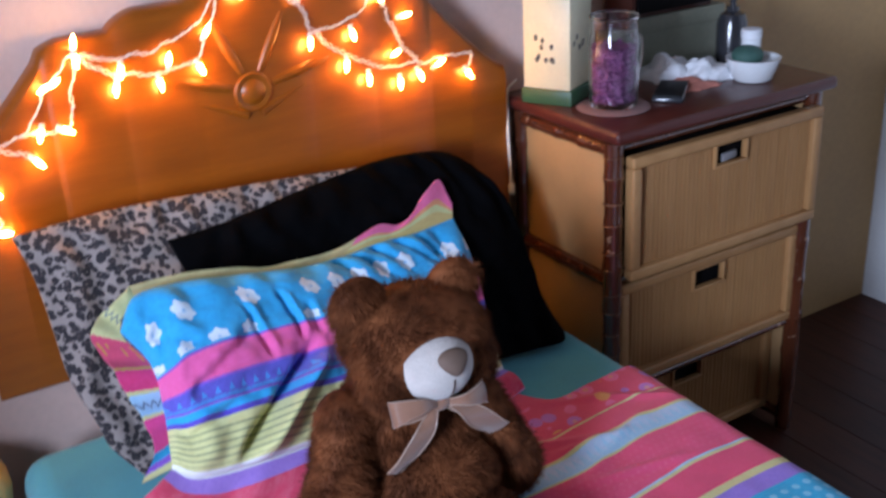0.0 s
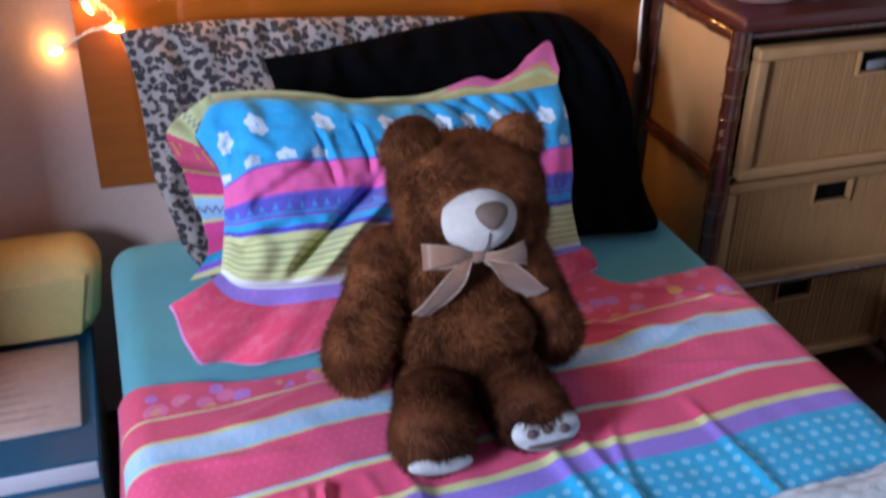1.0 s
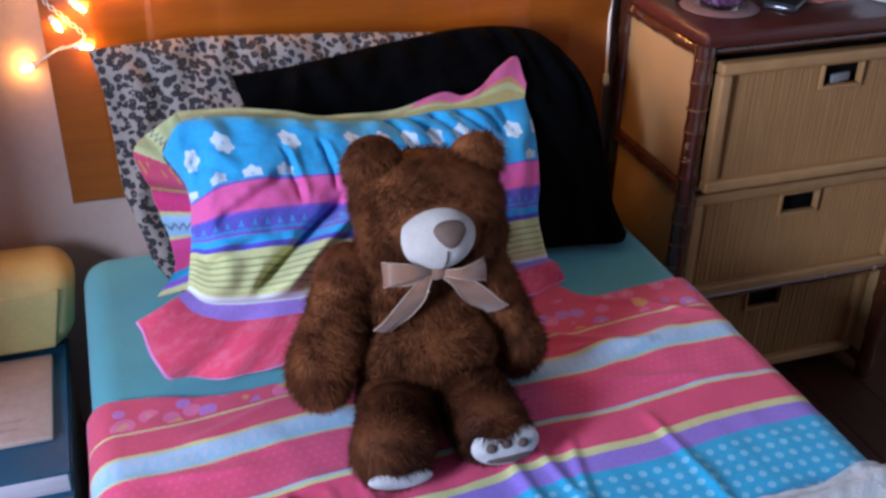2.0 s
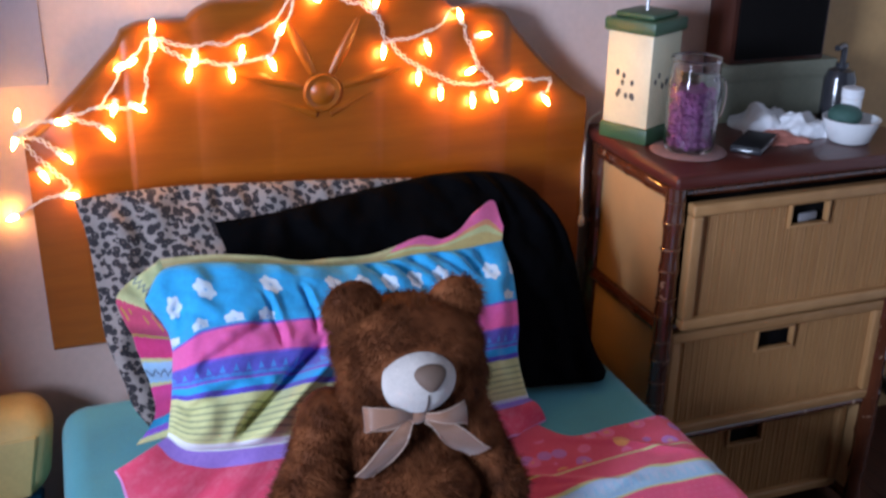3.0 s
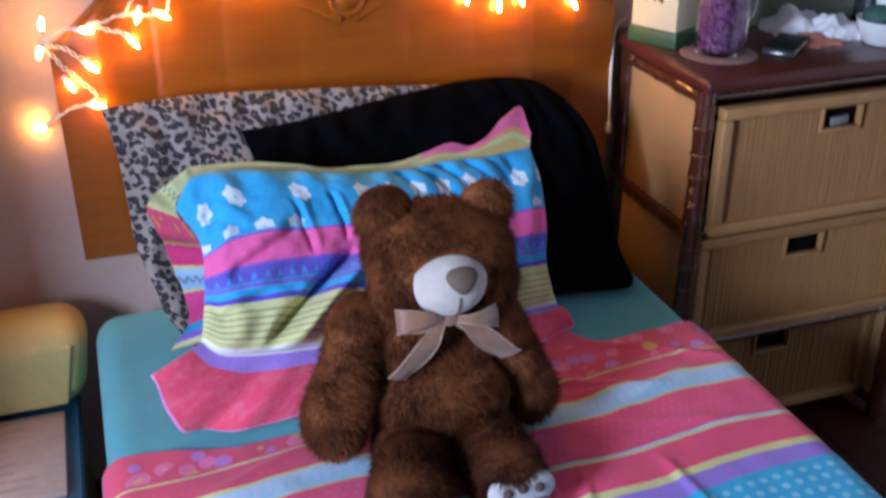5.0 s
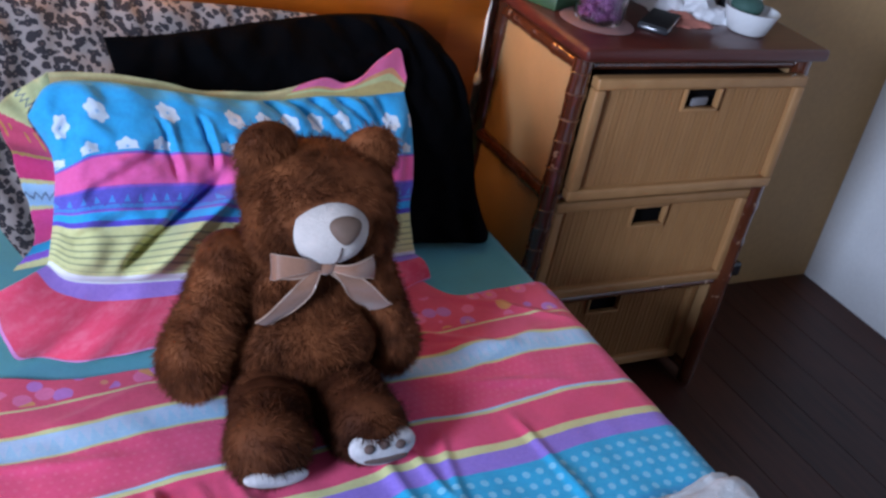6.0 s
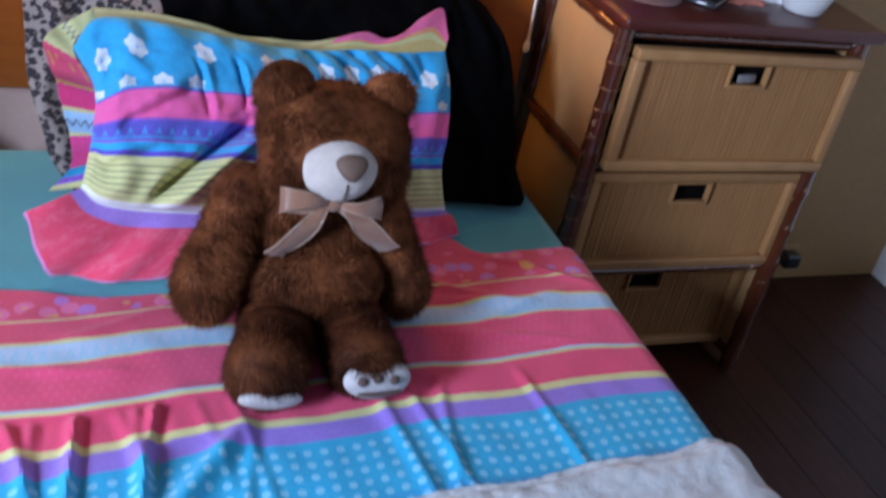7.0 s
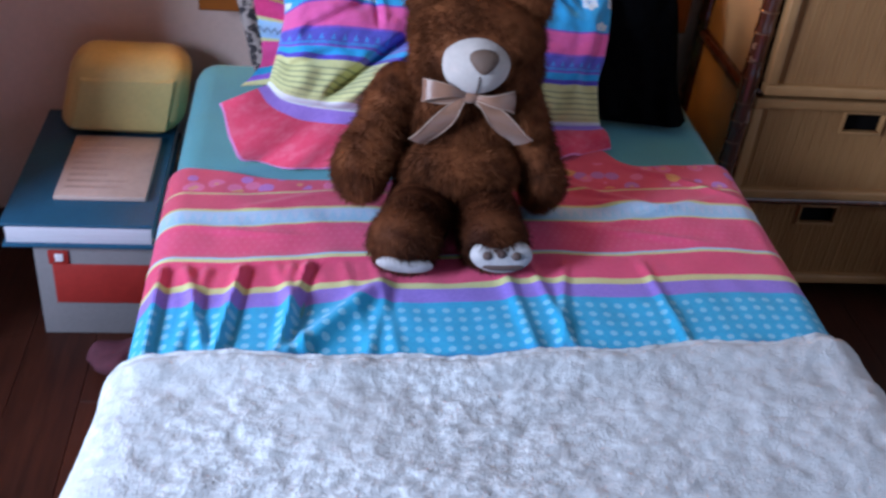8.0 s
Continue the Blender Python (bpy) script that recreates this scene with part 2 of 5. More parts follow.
def leopard_material():
    m, nodes, links, bsdf = graph("leopard print cotton")
    uv, u, v = uv_axes(nodes, links)
    warp = node(nodes, "ShaderNodeTexNoise", Scale=85, Detail=2)
    links.new(uv, warp.inputs["Vector"])
    vec = mix(nodes, links, 0.012, uv, warp.outputs["Color"], "ADD")
    vor = node(nodes, "ShaderNodeTexVoronoi", Scale=84, Randomness=0.9)
    links.new(vec, vor.inputs["Vector"])
    ring = within(nodes, links, vor.outputs["Distance"], 0.13, 0.51)
    broken = math_node(nodes, links, "GREATER_THAN", noise_out(nodes, links, 110, 2, vec=uv), 0.33)
    heart = math_node(nodes, links, "LESS_THAN", vor.outputs["Distance"], 0.13)
    c = mix(nodes, links, heart, (0.29, 0.238, 0.215), (0.14, 0.10, 0.085))
    c = mix(nodes, links, math_node(nodes, links, "MULTIPLY", ring, broken), c, (0.030, 0.025, 0.028))
    links.new(c, bsdf.inputs["Base Color"])
    weave(nodes, links, bsdf, uv, 180)
    return m


def fleece_material():
    """Grey fleece, its nap crushed into small bright and dull flakes in some places and brushed smooth in others."""
    m, nodes, links, bsdf = graph("grey fleece")
    pile, tuft, slow = noise_out(nodes, links, 260, 3), noise_out(nodes, links, 38, 6, 0.75), noise_out(nodes, links, 9, 4, 0.7)
    flake, where = noise_out(nodes, links, 74, 3, 0.55), noise_out(nodes, links, 3.4, 3, 0.5)
    sep = nodes.new("ShaderNodeSeparateXYZ")
    links.new(nodes.new("ShaderNodeTexCoord").outputs["Object"], sep.inputs[0])
    side = ramp(nodes, links, math_node(nodes, links, "ADD", sep.outputs[0], 0.5), [(0.42, (1, 1, 1)), (0.80, (0.12, 0.12, 0.12))])
    crushed = math_node(nodes, links, "MULTIPLY", side, ramp(nodes, links, where, [(0.36, (0.25, 0.25, 0.25)), (0.50, (1, 1, 1))]))
    c = ramp(nodes, links, slow, [(0.35, (0.52, 0.535, 0.545)), (0.65, (0.66, 0.685, 0.70))])
    c = mix(nodes, links, 0.25, c, ramp(nodes, links, tuft, [(0.36, (0.42, 0.43, 0.44)), (0.62, (0.72, 0.76, 0.78))]))
    c = mix(nodes, links, math_node(nodes, links, "MULTIPLY", crushed, 0.70), c, ramp(nodes, links, flake, [(0.40, (0.36, 0.37, 0.38)), (0.52, (0.58, 0.61, 0.63)), (0.60, (0.76, 0.80, 0.82))]))
    links.new(c, bsdf.inputs["Base Color"])
    bsdf.inputs["Roughness"].default_value, bsdf.inputs["Sheen Weight"].default_value = 0.9, 0.25
    bsdf.inputs["Specular IOR Level"].default_value = 0.15
    lumps = math_node(nodes, links, "MULTIPLY", math_node(nodes, links, "MULTIPLY", flake, crushed), 0.65)
    bumped(nodes, links, bsdf, math_node(nodes, links, "ADD", lumps, math_node(nodes, links, "ADD", math_node(nodes, links, "MULTIPLY", pile, 0.3), math_node(nodes, links, "MULTIPLY", tuft, 0.6))), 0.8, 0.006)
    return m


def fur_material(name, dark, mid, light):
    """Plush whose pile lies now one way, now the other: broad dark and light swathes, finer tufts and single hairs."""
    m, nodes, links, bsdf = graph(name)
    rnd = nodes.new("ShaderNodeNewGeometry").outputs["Random Per Island"]
    swathe, tuft = noise_out(nodes, links, 15, 3, 0.55), noise_out(nodes, links, 46, 3, 0.55)
    c = ramp(nodes, links, swathe, [(0.38, dark), (0.50, mid), (0.62, light)])
    c = mix(nodes, links, 0.34, c, ramp(nodes, links, tuft, [(0.36, dark), (0.64, light)]))
    c = mix(nodes, links, 0.22, c, ramp(nodes, links, rnd, [(0.0, dark), (0.55, mid), (1.0, light)]))
    links.new(c, bsdf.inputs["Base Color"])
    bsdf.inputs["Roughness"].default_value, bsdf.inputs["Specular IOR Level"].default_value = 0.65, 0.06
    return m


def glass_material(name, color, rough=0.02):
    m, nodes, links, bsdf = graph(name)
    bsdf.inputs["Base Color"].default_value = (*color, 1)
    bsdf.inputs["Transmission Weight"].default_value, bsdf.inputs["Roughness"].default_value, bsdf.inputs["IOR"].default_value = 1.0, rough, 1.45
    return m


M_WALL = plain("cream pink wall paint", (0.75, 0.545, 0.475), 0.75, 0.05, 3, 90, 0.12, spec=0.3)
M_WALL_R = plain("white wall paint", (0.75, 0.76, 0.77), 0.6, 0.04, 3, 90, 0.1, spec=0.4)
# unseen south and west walls: set near black so they bounce little light
M_WALL_D = plain("dark wall paint to cut bounce", (0.06, 0.053, 0.048), 0.8, 0.06)
# the unseen ceiling is darkened too, to weaken the fill from above
M_CEIL = plain("dark ceiling paint to cut bounce", (0.12, 0.112, 0.105), 0.85, 0.04)
M_FLOOR = wood("dark stained floor board", (0.016, 0.0045, 0.0028), (0.078, 0.020, 0.010), 0.42, 0.0, (14, 1, 14), 5)
M_GAP = plain("dark joint", (0.016, 0.007, 0.005), 0.9)
M_HEAD = wood("orange varnished headboard wood", (0.215, 0.051, 0.003), (0.39, 0.104, 0.006), 0.36, 0.35, (1.2, 8, 10), 4)
M_HEAD.node_tree.nodes["Principled BSDF"].inputs["Coat Roughness"].default_value = 0.32
M_TEAL = plain("teal cotton sheet", TEAL, 0.85, 0.08, 6, 300, 0.25, sheen=0.25, spec=0.2)
M_BASE = plain("black bed base cloth", (0.03, 0.028, 0.03), 0.9)
M_BLACK = plain("black velvet", (0.0025, 0.0025, 0.003), 0.95, 0.2, 12, 400, 0.3, spec=0.02)
M_SHEET, M_PILLOW, M_LEO, M_FLEECE = striped_sheet_material(), striped_pillow_material(), leopard_material(), fleece_material()
M_BORDER_SIDE = border_material("striped side border", [(0.0, LIME), (0.265, RED), (0.44, (0.62, 0.36, 0.10)), (0.455, (0.72, 0.05, 0.20)), (0.56, LIME), (0.58, SKY), (0.69, LIME), (0.705, (0.70, 0.06, 0.25)), (0.87, BLUE), (0.92, PURPLE), (0.96, LIME)], True, "side")
M_BORDER_TOP = border_material("lime and pink top border", [(0.0, (0.62, 0.46, 0.17)), (0.30, LIME), (0.46, (0.80, 0.34, 0.16)), (0.58, (0.85, 0.16, 0.34))], False, "top")
M_BORDER_LOW = border_material("lilac and red lower border", [(0.0, WHITE), (0.02, LILAC), (0.22, (0.80, 0.075, 0.15))], False, "low")
M_FUR = fur_material("brown plush", (0.024, 0.007, 0.003), (0.095, 0.028, 0.011), (0.25, 0.083, 0.032))
# for the legs: the brown plush with its colours about halved
M_FUR_LEG = fur_material("brown plush at half value", (0.012, 0.003, 0.0015), (0.044, 0.012, 0.005), (0.125, 0.040, 0.016))
M_MUZZLE = plain("cream plush", (0.57, 0.50, 0.455), 0.95, 0.08, 32, 420, 0.9, sheen=0.4, spec=0.1)
M_NOSE = plain("brown nose felt", (0.14, 0.085, 0.06), 0.7, 0.1, 30, 600, 0.4)
M_PAD = plain("pale sole plush", (0.50, 0.46, 0.45), 0.45, 0.16, 60, 400, 0.5)
M_TOE = plain("brown toe felt", (0.10, 0.06, 0.05), 0.8)
M_RIBBON = plain("tan satin ribbon", (0.28, 0.14, 0.09), 0.26, 0.10, 12, 500, 0.1, coat=0.25, sheen=0.3)
M_EDGE = plain("pale ribbon edge", (0.42, 0.28, 0.21), 0.35)
M_WIRE = plain("white plastic wire", (0.82, 0.76, 0.68), 0.5)
M_BULB = glow("lit amber bulb", (1.0, 0.46, 0.11), 140.0)
M_RATTAN = wood("red brown varnished rattan", (0.035, 0.009, 0.005), (0.13, 0.036, 0.015), 0.20, 0.9, (8, 8, 1), 7, (0.50, 0.31, 0.20))
for socket, amount in (("Specular IOR Level", 0.6), ("Roughness", 0.13), ("Coat Roughness", 0.05)):
    M_RATTAN.node_tree.nodes["Principled BSDF"].inputs[socket].default_value = amount
M_BIND = plain("worn varnished cane binding", (0.15, 0.065, 0.035), 0.10, 0.42, 55, 300, 0.2, coat=0.9)
M_CTOP = wood("dark red varnished top", (0.06, 0.012, 0.009), (0.13, 0.032, 0.024), 0.32, 0.25, (1, 10, 10), 6)
M_REED = wood("honey wicker reed", (0.265, 0.118, 0.040), (0.415, 0.212, 0.078), 0.6, 0.0, (30, 30, 2), 5)
M_CANE = wood("honey cane border", (0.315, 0.147, 0.053), (0.475, 0.255, 0.103), 0.5, 0.1, (4, 20, 4), 6)
M_SIDE = plain("tan woven panel", (0.42, 0.24, 0.10), 0.6, 0.08, 8, 260, 0.4)
M_DARK = plain("near black board and drawer shade", (0.005, 0.004, 0.004), 0.9, spec=0.1)
M_TIN = plain("cream painted tin", (0.66, 0.60, 0.40), 0.45, 0.06, 12, 200, 0.1)
M_GREEN = plain("green painted tin", (0.032, 0.088, 0.038), 0.45, 0.12, 12, 200, 0.1)
M_INK = plain("dark printed ink", (0.06, 0.055, 0.05), 0.6)
M_STEEL = plain("dull steel", (0.45, 0.45, 0.46), 0.42, 0.05, metal=1.0)
M_GLASS = glass_material("clear jar glass", (0.96, 0.93, 0.97))
M_BEAD = plain("purple beads", (0.26, 0.09, 0.22), 0.35, 0.25, 60, 300, 0.3, coat=0.3)
M_PHONE = plain("black phone plastic", (0.008, 0.008, 0.010), 0.5, spec=0.2)
M_PAPER = plain("crumpled white paper", (0.78, 0.78, 0.80), 0.8, 0.06)
M_REDPAPER = plain("faded red paper", (0.55, 0.20, 0.15), 0.7, 0.15)
M_DOILY = plain("pale pink cloth", (0.27, 0.15, 0.14), 0.9, 0.1)
M_BOWL = plain("white glazed china", (0.8, 0.8, 0.8), 0.2, 0.03, coat=0.3)
M_SMOKE = plain("dark bottle plastic", (0.03, 0.03, 0.035), 0.15, coat=0.5)
M_LEAF = plain("dark green cloth", (0.04, 0.10, 0.08), 0.7)
M_CAB = wood("dark red cabinet wood", (0.024, 0.006, 0.004), (0.070, 0.018, 0.010), 0.35, 0.2, (8, 8, 1), 6)
M_SAGE = plain("sage grey card", (0.21, 0.21, 0.15), 0.75, 0.1)
M_YELLOW = plain("yellow plastic", (0.60, 0.44, 0.17), 0.5, 0.08, 6, 120, 0.1)
M_BOOK = plain("blue book cloth", (0.008, 0.085, 0.16), 0.5, 0.1)
M_PAGES = plain("book pages", (0.62, 0.62, 0.68), 0.85, 0.08, 6, 300, 0.3, stretch=(1, 1, 40))
M_CARD = plain("pale pink printed card", (0.50, 0.35, 0.30), 0.7, 0.08, 14, 80, 0.1)
M_PRINT = plain("faded brown ink", (0.46, 0.315, 0.27), 0.7, 0.15)
M_BOX = plain("white cardboard", (0.22, 0.208, 0.212), 0.75, 0.08)
M_RED = plain("red print", (0.36, 0.024, 0.018), 0.6, 0.12)
M_ROSE = plain("rose cloth", (0.09, 0.022, 0.035), 0.9, 0.15)
M_TAN = plain("dim wall tan", (0.45, 0.270, 0.113), 0.6, 0.08, 3, 60, 0.15)
M_POSTER = plain("pale lilac paper", (0.46, 0.40, 0.44), 0.8, 0.04, 4, 120, 0.1)


# ---- mesh helpers ----
def part(name, bm, material, parent=None, label="", smooth=True):
    """Links a bmesh as one mesh object, under a thing or a part; its points are in world metres."""
    me = bpy.data.meshes.new(name)
    if isinstance(bm, bmesh.types.BMesh):
        bmesh.ops.recalc_face_normals(bm, faces=bm.faces)
        bm.to_mesh(me)
        bm.free()
    else:
        verts, faces, uvs = bm
        me.from_pydata(verts, [], faces)
        if uvs is not None:
            layer = me.uv_layers.new(name="UVMap")
            layer.data.foreach_set("uv", np.asarray(uvs, float)[[l.vertex_index for l in me.loops]].ravel())
    me.materials.append(material)
    if smooth:
        me.polygons.foreach_set("use_smooth", [True] * len(me.polygons))
        me.set_sharp_from_angle(angle=radians(40))
    ob = new(name, me)
    if parent:
        ob.parent = parent
        if parent.type == "EMPTY":
            ob.matrix_parent_inverse = Matrix.Translation(-parent.location)
    return tagged(ob, label)


def thing(name, at, label, category, group="", kind=""):
    e = new(name)
    e.location, e.empty_display_size = at, 0.05
    return tagged(e, label, category, group, kind)


def box(bm, lo, hi, bevel=0.004, turn=0.0, seg=2):
    c, s = [(a + b) / 2 for a, b in zip(lo, hi)], [b - a for a, b in zip(lo, hi)]
    made = bmesh.ops.create_cube(bm, size=1)["verts"]
    for v in made:
        v.co = Vector((v.co.x * s[0], v.co.y * s[1], v.co.z * s[2]))
    if bevel:
        edges = list({e for v in made for e in v.link_edges})
        made = bmesh.ops.bevel(bm, geom=edges, offset=bevel, segments=seg, profile=0.5, affect="EDGES")["verts"]
        made = list({v for v in made})
    m = Matrix.Translation(c) @ Matrix.Rotation(radians(turn), 4, "Z")
    seen, stack = set(), list(made)
    while stack:
        v = stack.pop()
        if v in seen:
            continue
        seen.add(v)
        stack += [e.other_vert(v) for e in v.link_edges]
    for v in seen:
        v.co = m @ v.co
    return bm


def one_box(lo, hi, bevel=0.004, turn=0.0, seg=2):
    return box(bmesh.new(), lo, hi, bevel, turn, seg)


def smooth_line(points, steps=8, closed=False):
    """A Catmull-Rom line through the points."""
    p = [Vector(q) for q in points]
    p = [p[0] * 2 - p[1]] + p + [p[-1] * 2 - p[-2]]
    out = []
    for a, b, c, d in zip(p, p[1:], p[2:], p[3:]):
        for i in range(steps):
            t = i / steps
            out.append(0.5 * (2 * b + (c - a) * t + (2 * a - 5 * b + 4 * c - d) * t * t + (3 * b - a - 3 * c + d) * t ** 3))
    return out + [p[-2]]


def tube(bm, line, radius, seg=8):
    """A round bar along a line; radius: a number or a function of the way along, 0 to 1."""
    rings, n = [], len(line)
    for i, p in enumerate(line):
        way = (line[min(i + 1, n - 1)] - line[max(i - 1, 0)]).normalized()
        side = way.cross(Vector((0.13, 0.31, 0.94))).normalized()
        if side.length < 0.1:
            side = Vector((1, 0, 0))
        up = way.cross(side)
        r = radius(i / (n - 1)) if callable(radius) else radius
        rings.append([bm.verts.new(p + r * (math.cos(a) * side + math.sin(a) * up)) for a in (2 * math.pi * k / seg for k in range(seg))])
    for a, b in zip(rings, rings[1:]):
        for k in range(seg):
            bm.faces.new((a[k], a[(k + 1) % seg], b[(k + 1) % seg], b[k]))
    bm.faces.new(rings[0]), bm.faces.new(rings[-1][::-1])
    return bm


def lathe(bm, profile, at, seg=32, m=None):
    """Turns (radius, height) pairs about z."""
    rings = []
    for r, z in profile:
        ring = [Vector((r * math.cos(a), r * math.sin(a), z)) for a in (2 * math.pi * k / seg for k in range(seg))]
        rings.append([bm.verts.new((m @ q if m else q) + Vector(at)) for q in ring])
    for a, b in zip(rings, rings[1:]):
        for k in range(seg):
            bm.faces.new((a[k], a[(k + 1) % seg], b[(k + 1) % seg], b[k]))
    bm.faces.new(rings[0][::-1]), bm.faces.new(rings[-1])
    return bm


def surface(fn, nu, nv, back=None):
    """A sheet from fn(a, b) -> (place, uv), a and b from 0 to 1; with back it is closed into a solid by that second function."""
    verts, uvs, faces = [], [], []
    for f in (fn, back) if back else (fn,):
        o = len(verts)
        for j in range(nv + 1):
            for i in range(nu + 1):
                p, uv = f(i / nu, j / nv)
                verts.append(tuple(p)), uvs.append(uv)
        for j in range(nv):
            for i in range(nu):
                q = (o + j * (nu + 1) + i, o + j * (nu + 1) + i + 1, o + (j + 1) * (nu + 1) + i + 1, o + (j + 1) * (nu + 1) + i)
                faces.append(q[::-1] if f is fn else q)
    if back:
        o, w = (nu + 1) * (nv + 1), nu + 1
        rim = [i for i in range(nu)] + [nu + j * w for j in range(nv)] + [nv * w + i for i in range(nu, 0, -1)] + [j * w for j in range(nv, 0, -1)]
        faces += [(a, b, b + o, a + o) for a, b in zip(rim, rim[1:] + rim[:1])]
    return verts, faces, uvs


def soft(x):
    x = max(0.0, min(1.0, x))
    return x * x * (3 - 2 * x)


def bell(x, w):
    return math.exp(-(x / w) ** 2)


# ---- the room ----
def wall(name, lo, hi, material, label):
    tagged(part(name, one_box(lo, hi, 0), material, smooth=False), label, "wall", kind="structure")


wall("wall_north", (X_L - 0.15, Y_B, -0.1), (X_R + 0.15, Y_B + 0.15, CEIL), M_WALL, "cream pink painted bedroom wall behind the bed")
wall("wall_east", (X_R, Y_F, -0.1), (X_R + 0.15, Y_B, CEIL), M_WALL_R, "white painted bedroom wall in cool daylight")
wall("wall_south", (X_L - 0.15, Y_F - 0.15, -0.1), (X_R + 0.15, Y_F, CEIL), M_WALL_D, "plain unseen wall painted dark to cut bounced light")
# unseen wall, added to keep window light off the stack beside the bed
wall("wall_light_block", (-1.12, -0.55, -0.1), (-1.0, Y_B, CEIL), M_WALL, "unseen cream pink wall added to block window light")
bm = bmesh.new()
y0, y1, z0, z1 = WIN_Y - WIN_W / 2, WIN_Y + WIN_W / 2, WIN_Z - WIN_H / 2, WIN_Z + WIN_H / 2
for lo, hi in (((Y_F, -0.1), (y0, CEIL)), ((y1, -0.1), (Y_B, CEIL)), ((y0, -0.1), (y1, z0)), ((y0, z1), (y1, CEIL))):
    box(bm, (X_L - 0.15, lo[0], lo[1]), (X_L, hi[0], hi[1]), 0)
tagged(part("wall_west", bm, M_WALL_D, smooth=False), "plain wall with a window opening, painted dark to cut bounced light", "wall", kind="structure")
tagged(part("ceiling", one_box((X_L - 0.15, Y_F - 0.15, CEIL), (X_R + 0.15, Y_B + 0.15, CEIL + 0.1), 0), M_CEIL, smooth=False), "plain unseen ceiling painted dark to cut bounced light", "ceiling", kind="structure")
floor = tagged(part("floor", one_box((X_L, Y_F, -0.1), (X_R, Y_B, -0.004), 0), M_GAP, smooth=False), "dark stained wooden plank floor", "floor", kind="structure")

# thin tan sheet added over the wall; its colour carries the shading there
tagged(part("dim_wall_sheet", one_box((0.985, Y_B - 0.006, 0.0), (X_R, Y_B, 2.1), 0.001), M_TAN, smooth=False), "added tan sheet standing in for the wall's dim end", "wall panel", kind="structure")

# ---- bed ----
BX, BW, TOP = -0.005, 0.48, 0.412
bed = thing("bed", (BX, -0.95, 0), "single bed with orange varnished headboard and teal sheet", "bed")
part("base", one_box((BX - 0.46, -1.87, 0.10), (BX + 0.46, -0.02, 0.215), 0.012), M_BASE, bed)
for x in (-0.42, 0.42):
    for y in (-1.8, -0.1):
        part("leg", one_box((BX + x - 0.03, y - 0.03, 0), (BX + x + 0.03, y + 0.03, 0.10), 0.005), M_BASE, bed)

part("mattress", one_box((BX - BW, -1.89, 0.215), (BX + BW, -0.012, TOP), 0.045, seg=5), M_TEAL, bed, "mattress in a teal fitted sheet")


def board_top(x):
    """The headboard's stepped and scalloped top edge."""
    a = abs(x)
    z = 0.862 + 0.147 * max(0.0, min(1.0, (0.478 - a) / 0.158)) ** 1.2 + 0.006 * (1 - (a / 0.48) ** 2)
    for edge, run, h in ((0.325, 0.035, 0.018), (0.215, 0.040, 0.026), (0.098, 0.030, 0.014)):
        z += h * math.sqrt(max(0.0, min(1.0, (edge - a) / run)))
    return z


HB0, NB = 0.50, 96
bm = bmesh.new()
cols = []
for i in range(NB + 1):
    x = -0.48 + 0.96 * i / NB
    zt = board_top(x)
    ring = [(x, 0.000, HB0 + 0.004), (x, 0.000, zt - 0.014), (x, 0.006, zt - 0.004), (x, 0.014, zt), (x, 0.036, zt), (x, 0.036, HB0), (x, 0.004, HB0)]
    cols.append([bm.verts.new(p) for p in ring])
for a, b in zip(cols, cols[1:]):
    for k in range(len(a)):
        bm.faces.new((a[k], a[(k + 1) % len(a)], b[(k + 1) % len(b)], b[k]))
bm.faces.new(cols[0]), bm.faces.new(cols[-1][::-1])
board = part("headboard", bm, M_HEAD, bed, "orange varnished wooden headboard with scalloped carved top")
# carved fan: medallion, rays and the chevron under it
fan = Vector((-0.011, 0.0, 0.905))
bm = bmesh.new()
lathe(bm, [(0.032, -0.004), (0.032, 0.003), (0.029, 0.006), (0.024, 0.0045), (0.021, 0.0035), (0.019, 0.0055), (0.012, 0.009), (0.006, 0.0105), (0.001, 0.011)], fan, 28, Matrix.Rotation(radians(90), 4, "X"))
part("medallion", bm, M_HEAD, board)
for k, (dx, dz, w) in enumerate(((-0.135, 0.042, 0.008), (-0.054, 0.120, 0.008), (0.064, 0.118, 0.008), (0.138, 0.034, 0.008))):
    way = Vector((dx, 0, dz))
    line = [fan + way * (0.26 + 0.74 * i / 10) for i in range(11)]
    part("ray", tube(bmesh.new(), [Vector((p.x, 0.004, p.z)) for p in line], lambda t, w=w: w * 1.25 * (0.45 + 0.55 * math.sin(math.pi * (0.15 + 0.8 * t))), 10), M_HEAD, board)
for s in (-1, 1):
    line = smooth_line([fan + Vector((s * 0.012, 0.003, -0.036)), fan + Vector((s * 0.07, 0.003, -0.012)), fan + Vector((s * 0.15, 0.003, 0.018))], 6)
    part("carved_edge", tube(bmesh.new(), line, lambda t: 0.0082 * (1.05 - t), 8), M_HEAD, board)
for x in (-0.30, 0.30):
    part("headboard_leg", one_box((x - 0.03, 0.004, 0.0), (x + 0.03, 0.034, 0.52), 0.003), M_HEAD, bed)


# ---- bedclothes ----
def across(s, half, r, top):
    """A cloth hung over the mattress: way s across it gives x and z."""
    a = abs(s)
    flat = half - r
    if a <= flat:
        x, z = a, top
    elif a <= flat + r * math.pi / 2:
        t = (a - flat) / r
        x, z = flat + r * math.sin(t), top - r * (1 - math.cos(t))
    else:
        d = a - flat - r * math.pi / 2
        x, z = half + 0.06 * d, top - r - d
    return math.copysign(x, s), z


